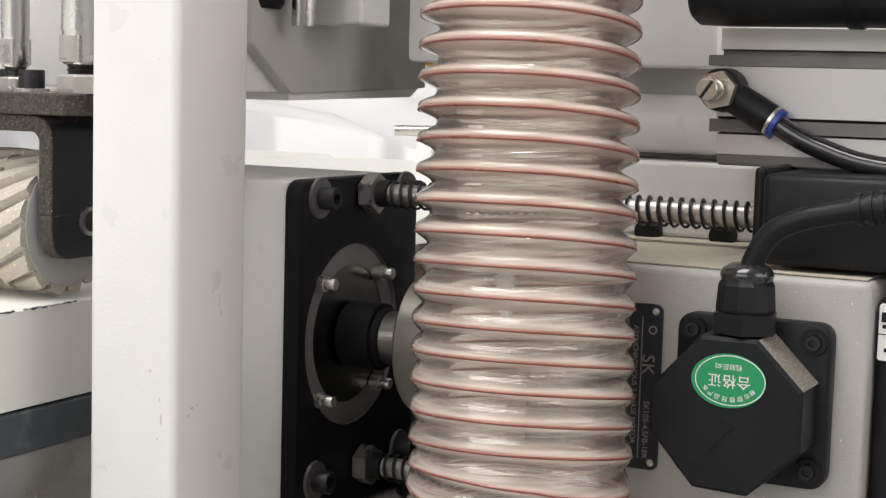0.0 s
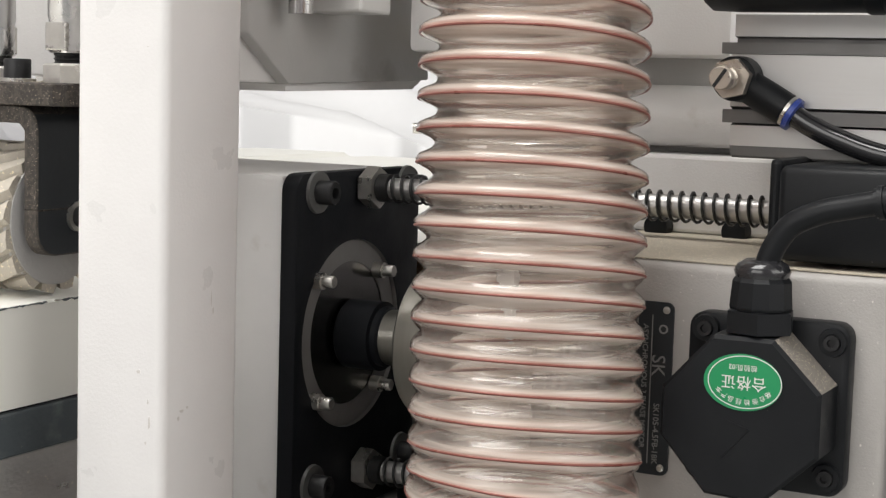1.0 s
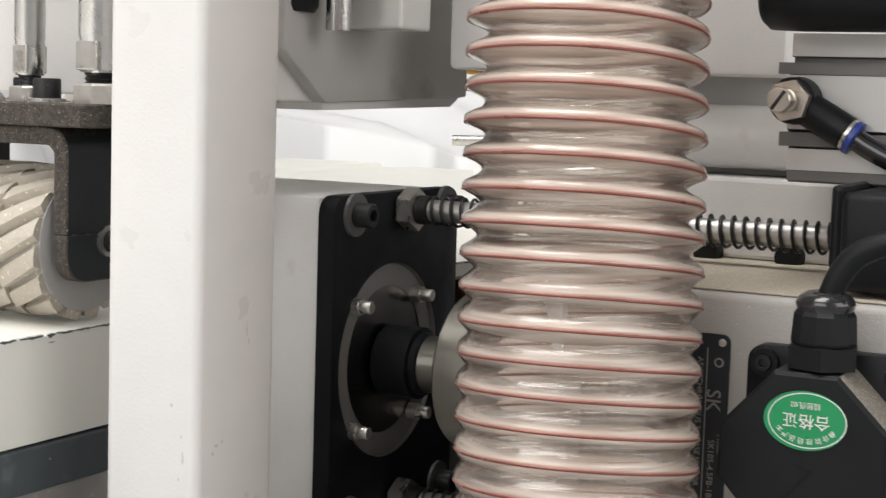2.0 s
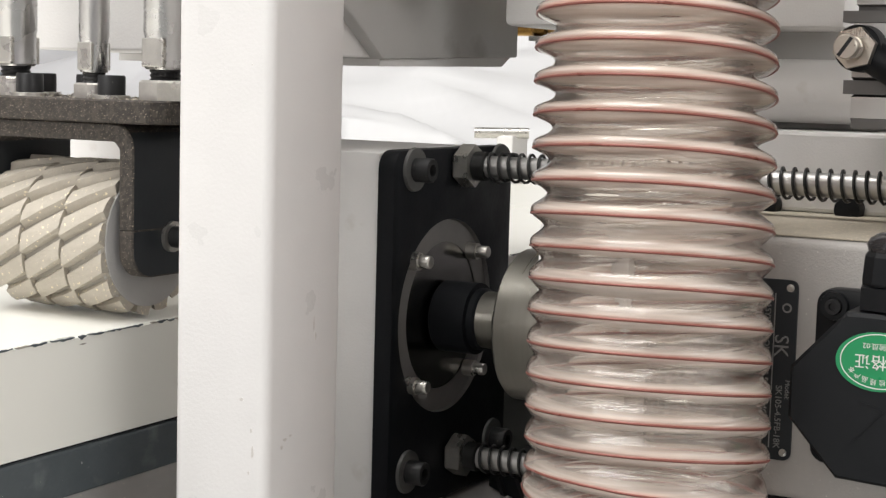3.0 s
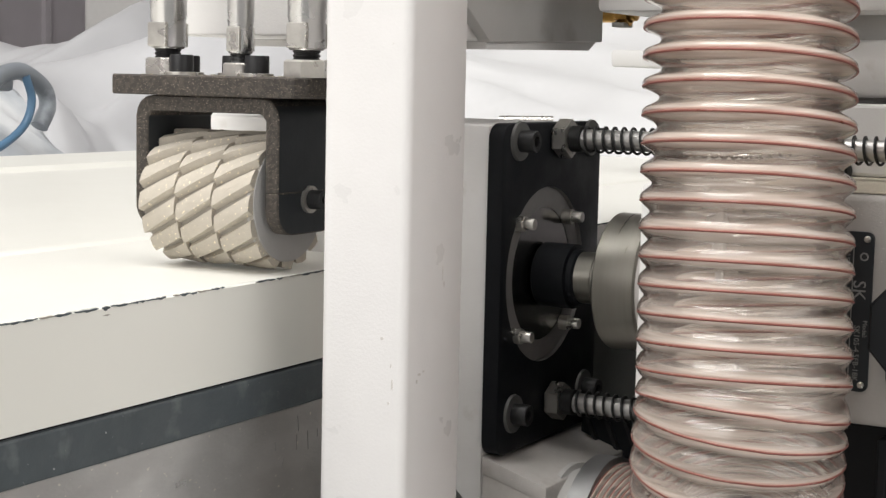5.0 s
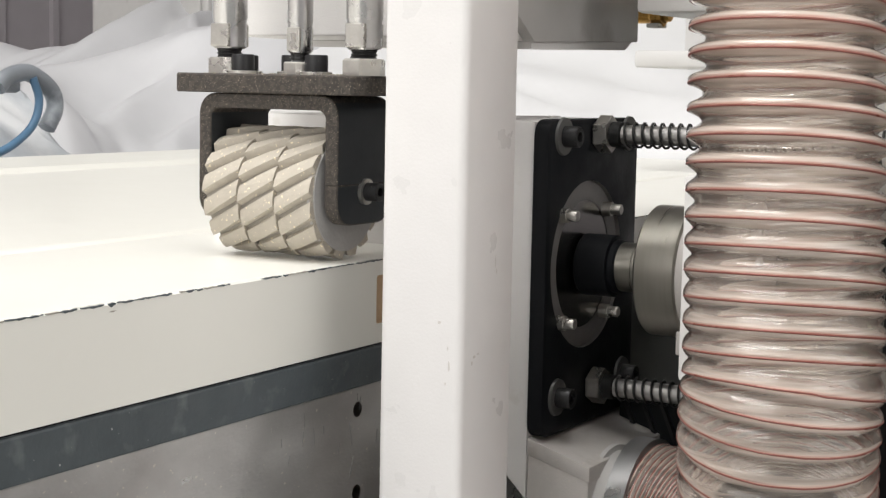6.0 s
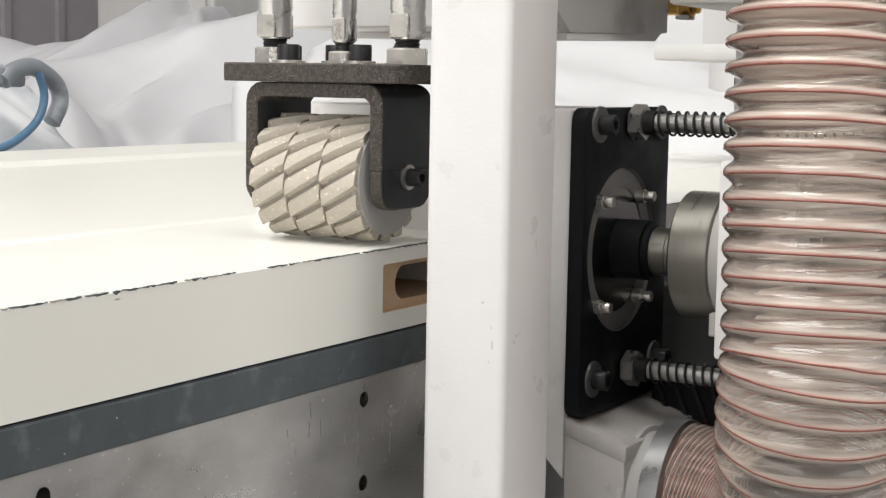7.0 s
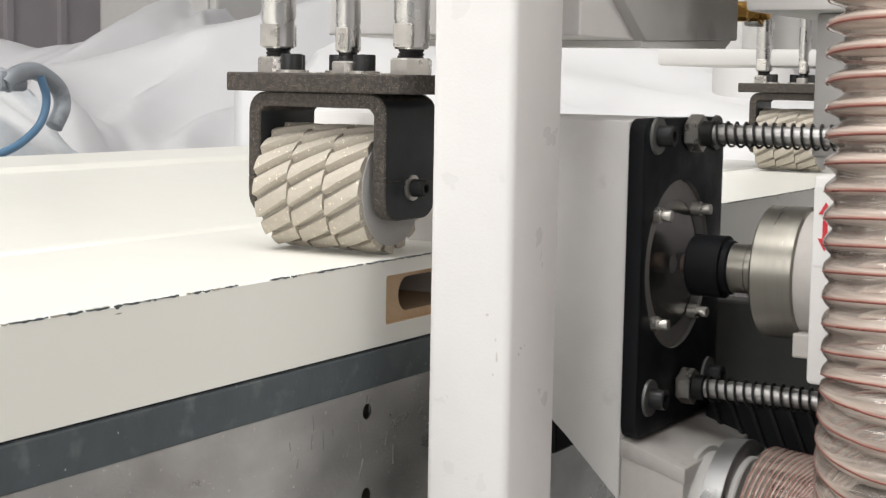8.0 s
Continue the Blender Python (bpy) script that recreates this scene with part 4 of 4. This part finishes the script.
def air_fitting():
    t = thing("air_fitting", (0.7186, -0.271, 1.125), "slotted nickel flow screw in a black elbow with a blue collar", "air fitting")
    p = Vector((0.7165, -0.2735, 1.1240))
    part("banjo", lathe("x", (0.7085, p.y, p.z), [(0, 0.0075), (0.001, 0.0094), (0.012, 0.0097), (0.013, 0.0080)], 28), PLASTIC, t, "black plastic elbow", smooth=40)
    part("hex_nut", hexagon("x", (0.7035, p.y, p.z), 0.0055, 0.0150, turn=0.3), NICKEL, t)
    part("screw_neck", lathe("x", (0.6975, p.y, p.z), [(0, 0.0036), (0.002, 0.0036), (0.0022, 0.0046), (0.0032, 0.0046), (0.0034, 0.0038), (0.007, 0.0038)], 24), NICKEL, t, smooth=40)
    head = part("flow_screw", lathe("x", (0.6900, p.y, p.z), [(0, 0.0044), (0.0004, 0.0048), (0.0055, 0.0048), (0.006, 0.0042), (0.008, 0.0035)], 28), NICKEL, t, "slotted nickel screw head", smooth=40)
    m = Matrix.Translation((0.68995, p.y, p.z)) @ Matrix.Rotation(radians(35), 4, "X")
    s = box(-0.0003, 0.0004, -0.0007, 0.0007, -0.0044, 0.0044)
    s.transform(m)
    part("slot", s, DARK_BOLT, head)
    d = Vector((0.0, -0.86, -0.50)).normalized()
    up = d.to_track_quat("Z", "Y").to_matrix().to_4x4()
    o = p + Vector((-0.0015, 0, 0)) + d * 0.006
    part("elbow_barrel", lathe(up, o, [(0, 0.0070), (0.010, 0.0072), (0.0185, 0.0072), (0.0190, 0.0064)], 28), PLASTIC, t, smooth=40)
    part("silver_ring", lathe(up, o + d * 0.0190, [(0, 0.0066), (0.0014, 0.0066)], 28), ZINC, t, smooth=40)
    part("blue_collar", lathe(up, o + d * 0.0204, [(0, 0.0060), (0.0004, 0.0072), (0.0026, 0.0072), (0.003, 0.006)], 28), BLUE, t, "blue release collar", smooth=40)
    q = o + d * 0.023
    part("air_tube", sweep(curve([q, q + d * 0.008, q + d * 0.020 + Vector((0, -0.001, 0.001)), q + Vector((0, -0.038, -0.0150)), q + Vector((0, -0.065, -0.0165)), q + Vector((0.01, -0.12, -0.012))], 8), 0.0046, 16), TUBE_BLACK, t, "glossy black air tube", smooth=60)
    DRIVE.append(t)


air_fitting()


def head_frame():
    t = thing("head_frame", (0.80, -0.10, 1.09), "white and grey head frame above the spindle", "machine frame")
    # upper_box and saddle: unseen length added towards +x to shade the door edge
    part("upper_box", box(0.780, 1.45, -0.2500, -0.0800, 1.1345, 1.36, 0.003, 2), WHITE, t, "white upper box with a rounded lower edge", smooth=40)
    part("web", box(0.822, 0.93, -0.2600, -0.1500, 1.088, 1.1360, 0.002), GREY_CAST, t)
    part("round_boss", lathe("y", (0.812, -0.267, 1.1062), [(0, 0.0150), (0.13, 0.0150)], 48), WHITE, t, "white rounded casting", smooth=40)
    part("saddle", box(0.79, 1.45, -0.60, -0.14, 1.0505, 1.0880, 0.002), WHITE, t)
    part("upright", box(0.800, 0.96, -0.139, -0.1157, 1.0525, 1.1342, 0.002), GREY_CAST, t, "grey painted upright", smooth=40)
    for y in (-0.2160, -0.2545):
        part("cap_nut", lathe("x", (0.7815, y, 1.0532), [(0, 0.0030), (0.001, 0.0058), (0.004, 0.0066), (0.0086, 0.0066)], 20), PLASTIC, t, "black cap nut", smooth=50)
    block = [(0.7265, 1.1160), (0.874, 1.1205), (0.874, 1.36), (0.690, 1.36), (0.690, 1.140)]
    part("grey_block", prism(block, "y", -0.043, 0.12, 0.0012), GREY_CAST, t, "grey painted block with a chamfered corner", smooth=40)
    part("cover_strip", prism([(0.7275, 1.1166), (0.872, 1.1210), (0.86, 1.1150), (0.7275, 1.1125)], "y", -0.040, 0.12), WHITE, t)
    part("side_plate", box(0.655, 0.735, -0.036, 0.12, 1.1165, 1.36, 0.001), WHITE, t, "white side plate")
    part("clevis", box(0.735, 0.765, -0.078, -0.0432, 1.152, 1.30, 0.0015), RAIL, t, "pale aluminium clevis")
    part("rod_eye", lathe("z", (0.715, -0.056, 1.150), [(0, 0.006), (0.1, 0.006)], 20), CHROME, t, smooth=40)
    part("shock_boot", lathe("z", (0.705, -0.036, 1.158), [(0, 0.011), (0.003, 0.013), (0.15, 0.013)], 28), PLASTIC, t, smooth=40)
    DRIVE.append(t)
    f = thing("brass_fitting", (0.900, -0.042, 1.131), "brass hose fitting on the grey block", "fitting")
    part("hex", hexagon("y", (0.900, -0.0500, 1.1400), 0.0085, 0.0150, turn=0.5), BRASS, f)
    part("barrel", lathe("y", (0.900, -0.0545, 1.1400), [(0, 0.0048), (0.0005, 0.0055), (0.0045, 0.0055), (0.0045, 0.0066), (0.024, 0.0066)], 20), BRASS, f, smooth=40)
    part("foot", box(0.893, 0.907, -0.0490, -0.0400, 1.1305, 1.1335, 0.0008), GREY_CAST, f)
    DRIVE.append(f)


head_frame()


# ---- the clear suction hose ----
def suction_hose():
    t = thing("suction_hose", (0.611, -0.2267, 0.85), "clear pinkish suction hose with a copper-red wire helix", "suction hose")
    # it leans away a little on its way up, and turns into the dust port below
    lean_x, lean_y, knee, top = 0.115, 0.06, 0.965, 1.42
    slant = math.sqrt(1 + lean_x ** 2 + lean_y ** 2)

    def axis(z):
        return Vector((0.6112 + lean_x * (z - 1.03), -0.2267 + lean_y * (z - 1.03), z))

    line = [axis(top - 0.002 * i) for i in range(int((top - knee) / 0.002) + 1)]
    a, c, d, e = axis(knee), axis(knee - 0.105) + Vector((0, 0.012, 0)), Vector((0.738, -0.225, 0.840)), Vector((0.738, -0.112, 0.851))
    for i in range(1, 121):
        u = i / 120
        line.append(a * (1 - u) ** 3 + c * 3 * u * (1 - u) ** 2 + d * 3 * u * u * (1 - u) + e * u ** 3)
    cum = [0.0]
    for p, q in zip(line, line[1:]):
        cum.append(cum[-1] + (q - p).length)
    pitch, ro, ri = 0.0118, 0.0447, 0.0398

    def coils(z):
        """Windings passed at the height z: the hose is drawn out a little above."""
        if z > 1.15:
            return coils(1.15) - (z - 1.15) / 0.0128
        h = z - 1.06
        return 57.83 * h ** 3 + 26.43 * h ** 2 - 84.10 * h + 8.017

    step = pitch / 16
    n, m = int(cum[-1] / step), 64
    pos = [Vector([float(np.interp(i * step, cum, [p[k] for p in line])) for k in range(3)]) for i in range(n)]
    low, end = (top - knee) * slant, cum[-1]
    turned, tight = [], []
    for i in range(n):
        run = i * step
        if run <= low:
            turned.append(coils(top - run / slant))
            tight.append(0.0)
        else:
            k = min(1.0, max(0.0, (run - low) / (end - low) * 1.5 - 0.25))
            k = k * k * (3 - 2 * k)
            tight.append(k)
            turned.append(turned[-1] + step / (0.0096 - 0.0050 * k))
    frames, up = [], Vector((0, 1, 0))
    for i, p in enumerate(pos):
        tan = (pos[min(i + 3, n - 1)] - pos[max(i - 3, 0)]).normalized()
        up = (up - tan * up.dot(tan)).normalized()
        frames.append((p, up.copy(), tan.cross(up)))
    verts, faces, thick = [], [], []
    for i, (p, u, s) in enumerate(frames):
        open_ = min(1.0, max(0.0, (p.z - 1.01) / 0.09))
        low_r = ri + 0.0012 - 0.0042 * open_ + 0.0016 * tight[i]
        for k in range(m):
            ph = (turned[i] + k / m) % 1.0
            ph = (ph + 0.10) % 1.0
            d = min(ph, 1 - ph)
            bead, drawn = abs(math.cos(math.pi * ph)) ** 0.62, math.exp(-(d / 0.29) ** 3.0)
            w = bead * (1 - open_) + drawn * open_
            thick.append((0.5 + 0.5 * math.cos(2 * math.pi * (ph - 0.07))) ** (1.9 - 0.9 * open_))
            g = 2 * math.pi * k / m
            sag = 0.0006 * noise.noise(Vector((p.x * 40 + 3 * math.cos(g), p.y * 40 + 3 * math.sin(g), p.z * 60)))
            verts.append(p + (u * math.cos(g) + s * math.sin(g)) * (low_r + (ro - low_r) * w + sag * (1 - w)))
    for i in range(n - 1):
        for k in range(m):
            j = (k + 1) % m
            faces.append((i * m + k, i * m + j, (i + 1) * m + j, (i + 1) * m + k))
    o = ORIGIN[t]
    me = bpy.data.meshes.new("hose_wall")
    me.from_pydata([v - o for v in verts], [], faces)
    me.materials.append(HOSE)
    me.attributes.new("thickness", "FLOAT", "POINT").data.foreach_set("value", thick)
    me.polygons.foreach_set("use_smooth", [True] * len(me.polygons))
    wall = new("hose_wall", me)
    wall.parent = t
    ORIGIN[wall] = o
    # the wire runs along the ridge
    pts = []
    q0, q1 = int(turned[0] * 44) + 1, int(turned[-2] * 44)
    for q in range(q0, q1):
        i = float(np.interp(q / 44, turned, range(n)))
        i0 = min(int(i), n - 2)
        p = frames[i0][0].lerp(frames[i0 + 1][0], i - i0)
        u, s = frames[i0][1], frames[i0][2]
        g = -2 * math.pi * (q / 44)
        pts.append(p + (u * math.cos(g) + s * math.sin(g)) * (ro - 0.00035))
    part("wire_helix", sweep(pts, 0.00058, 6), WIRE, t, "copper-red spiral wire", smooth=70)
    HOSES.append(t)


suction_hose()


# ---- what stands behind: wrapped machines under plastic sheet ----
def draped(name, x0, x1, y0, y1, zf, seed, label, nx=60, ny=40, rough=1.0, material=None, along=0.6):
    """A thrown sheet: height given by zf, with long soft folds that run one way and a few sharp creases."""
    b = bmesh.new()
    rows = []
    ca, sa = math.cos(along), math.sin(along)
    for i in range(nx + 1):
        row = []
        for j in range(ny + 1):
            u, v = i / nx, j / ny
            x, y = x0 + (x1 - x0) * u, y0 + (y1 - y0) * v
            z = zf(u, v)
            f, g = x * ca + y * sa, y * ca - x * sa
            sway = noise.noise(Vector((f * 1.3, g * 1.3, seed))) * 0.35
            q = Vector((f * 1.1 + seed, (g + sway) * 4.2, seed * 0.7))
            fold = noise.noise(q) * 0.13 + (0.25 - abs(noise.noise(q * 1.9 + Vector((4, 0, 0))))) * 0.10 + noise.noise(q * 4.1) * 0.018
            fold *= rough
            if i in (0, nx) or j in (0, ny):
                z, fold = 0.012, 0.0
            wave = noise.noise(q * 1.4 + Vector((9, 0, 0)))
            row.append(b.verts.new((x + wave * 0.05, y + wave * 0.04, max(0.01, z + fold))))
        rows.append(row)
    for i in range(nx):
        for j in range(ny):
            b.faces.new((rows[i][j], rows[i + 1][j], rows[i + 1][j + 1], rows[i][j + 1]))
    return whole(name, b, material or SHEET, label, "plastic sheet", smooth=80)


draped("plastic_sheet", 1.78, 3.6, 0.98, 2.4, lambda u, v: 0.74 + 0.26 * min(1, v / 0.35) + 0.42 * u - 0.16 * v, 2.0, "crumpled white plastic sheet thrown over stored parts", 150, 110, 1.1, None, 0.25)
draped("plastic_sheet", 2.07, 4.6, -0.25, 1.15, lambda u, v: 0.98 + 0.24 * min(1, u / 0.25) + 0.06 * v, 7.0, "bright white plastic sheet over a wrapped machine", 120, 70, 0.55, SHEET_WHITE, 1.2)
draped("plastic_sheet", 1.00, 1.86, 1.13, 1.95, lambda u, v: 0.90 + (0.42 - 0.24 * u) * min(1, v / 0.32), 4.4, "cloudy plastic film hung over a pale machine", 90, 90, 0.42, WRAP, 2.2)


def far_machine():
    t = thing("wrapped_machine", (1.5, 1.4, 0), "pale machine with dark and blue hose loops under film", "machine")
    part("cabinet", box(1.10, 1.76, 1.30, 1.85, 0, 0.86, 0.03, 3), WRAP, t, "pale blue-grey panels")
    part("dark_loop", sweep(curve([(1.640, 1.180, 1.074), (1.66, 1.180, 1.088), (1.70, 1.180, 1.094), (1.742, 1.180, 1.072), (1.752, 1.180, 1.045), (1.735, 1.180, 1.016)], 8), 0.0125, 14), FILM_DARK, t, smooth=60)
    part("dark_box", box(1.630, 1.682, 1.175, 1.215, 1.066, 1.094, 0.006), FILM_DARK, t)
    part("blue_hose", sweep(curve([(1.700, 1.172, 1.088), (1.712, 1.172, 1.055), (1.698, 1.172, 1.020), (1.655, 1.172, 0.992), (1.60, 1.172, 0.975)], 8), 0.0060, 12), BLUE_HOSE, t, smooth=60)
    w = thing("white_machine", (3.4, 0.6, 0), "tall off-white machine housing beyond the sheets", "machine")
    part("housing", box(3.0, 3.9, -0.3, 1.0, 0, 1.75, 0.02, 2), FAR_WHITE, w)
    part("column", lathe("z", (2.35, 0.36, 0), [(0, 0.06), (1.9, 0.06)], 32), FAR_WHITE, w, smooth=40)
    g = thing("grey_cabinet", (3.6, 2.3, 0), "pale grey control cabinet with a dark door seam", "cabinet")
    part("body", box(3.35, 3.95, 2.15, 2.55, 0, 1.62, 0.01, 2), GREY_CAST, g)
    part("cabinet_door", box(3.338, 3.349, 2.17, 2.53, 0.1, 1.58, 0.003), GREY_CAST, g)


far_machine()


def roller_carrier():
    t = thing("roller_carrier", (1.66, 0.15, 1.115), "off-white carrier flange with a grey lift housing above the press roller", "machine frame")
    part("flange", box(1.590, 1.760, -0.02, 0.262, 1.1140, 1.1330, 0.004), FAR_WHITE, t, "off-white carrier flange", smooth=40)
    part("lift_housing", lathe("z", (1.655, 0.147, 1.1332), [(0, 0.0352), (0.4, 0.0352)], 40), GREY_CAST, t, "pale grey round lift housing", smooth=40)
    part("back_plate", box(1.700, 1.720, 0.03, 0.245, 1.1332, 1.5, 0.003), FAR_WHITE, t, smooth=40)
    GANTRY.append(t)
    c = thing("cable_chain", (1.2, -0.02, 0.872), "black cable chain along the bed side", "cable chain")
    for k in range(40):
        part("link", box(0.88 + k * 0.025, 0.903 + k * 0.025, -0.032, 0.001, 0.8725, 0.903, 0.002), PLASTIC, c)
    p = thing("steel_pin", (1.60, 0.34, 1.0), "bright steel pin on a small bracket standing on the door leaf", "pin")
    part("pin", sweep([(1.592, 0.368, 1.052), (1.62, 0.315, 1.053)], 0.006, 16), ZINC, p, smooth=40)
    part("bracket", box(1.60, 1.64, 0.325, 0.345, 0.9952, 1.05, 0.002), WHITE, p)


roller_carrier()


# ---- movement ----
# seconds, gantry along x
ALONG = [(0, 0.0), (0.5, -0.0127), (1, -0.0304), (1.5, -0.0452), (2, -0.0535), (2.2, -0.0494), (3.3, -0.0187), (3.5, -0.0069), (4, 0.0172), (4.5, 0.0375), (5, 0.0592), (5.2, 0.0688),
         (6.3, 0.116), (6.5, 0.1227), (7, 0.1412), (7.5, 0.1412), (8, 0.1417)]
# head: how far it has dropped below its later height, and its travel after 7 s; drive: its further travel
LIFT = [-0.0185, -0.0179, -0.018, -0.0179, -0.0178, -0.0102, 0.0012, 0.0009, 0.0008, 0.0006, 0.0007, 0.0008, 0.0004, 0, 0.0004, 0.0003, 0.0009]
RETREAT = {7: (-0.0036, -0.0025), 7.5: (-0.0045, -0.0101), 8: (-0.0093, -0.0365)}
STROKE = {7: (0.0048, 0.0024), 7.5: (0.0011, -0.0125), 8: (0.0023, -0.0105)}


ROLL_START, ROLL_RADIUS = 0.0, 0.0343


def motions():
    # the press rollers roll along the door
    for ob in GANTRY:
        for roller in ob.children:
            if roller.name.split(".")[0] == "roller":
                hub = roller.location.copy()
                walk(roller, [(t, Matrix.Translation(hub) @ Matrix.Rotation(ROLL_START + g / ROLL_RADIUS, 4, "Y")) for t, g in ALONG])
    for things, level in ((GANTRY, 0), (HEAD, 1), (DRIVE, 2), (HOSES, 3)):
        for ob in things:
            rows = []
            for (t, g), lift in zip(ALONG, LIFT):
                # the hose stretches a little, so it follows the lift only in part
                lift = lift * 0.72 if level == 3 else lift
                d = Vector((g, 0, 0))
                if level:
                    d += Vector((*RETREAT.get(t, (0, 0)), lift))
                if level >= 2:
                    d += Vector((*STROKE.get(t, (0, 0)), 0))
                rows.append((t, Matrix.Translation(ORIGIN[ob] + d)))
            walk(ob, rows)


motions()
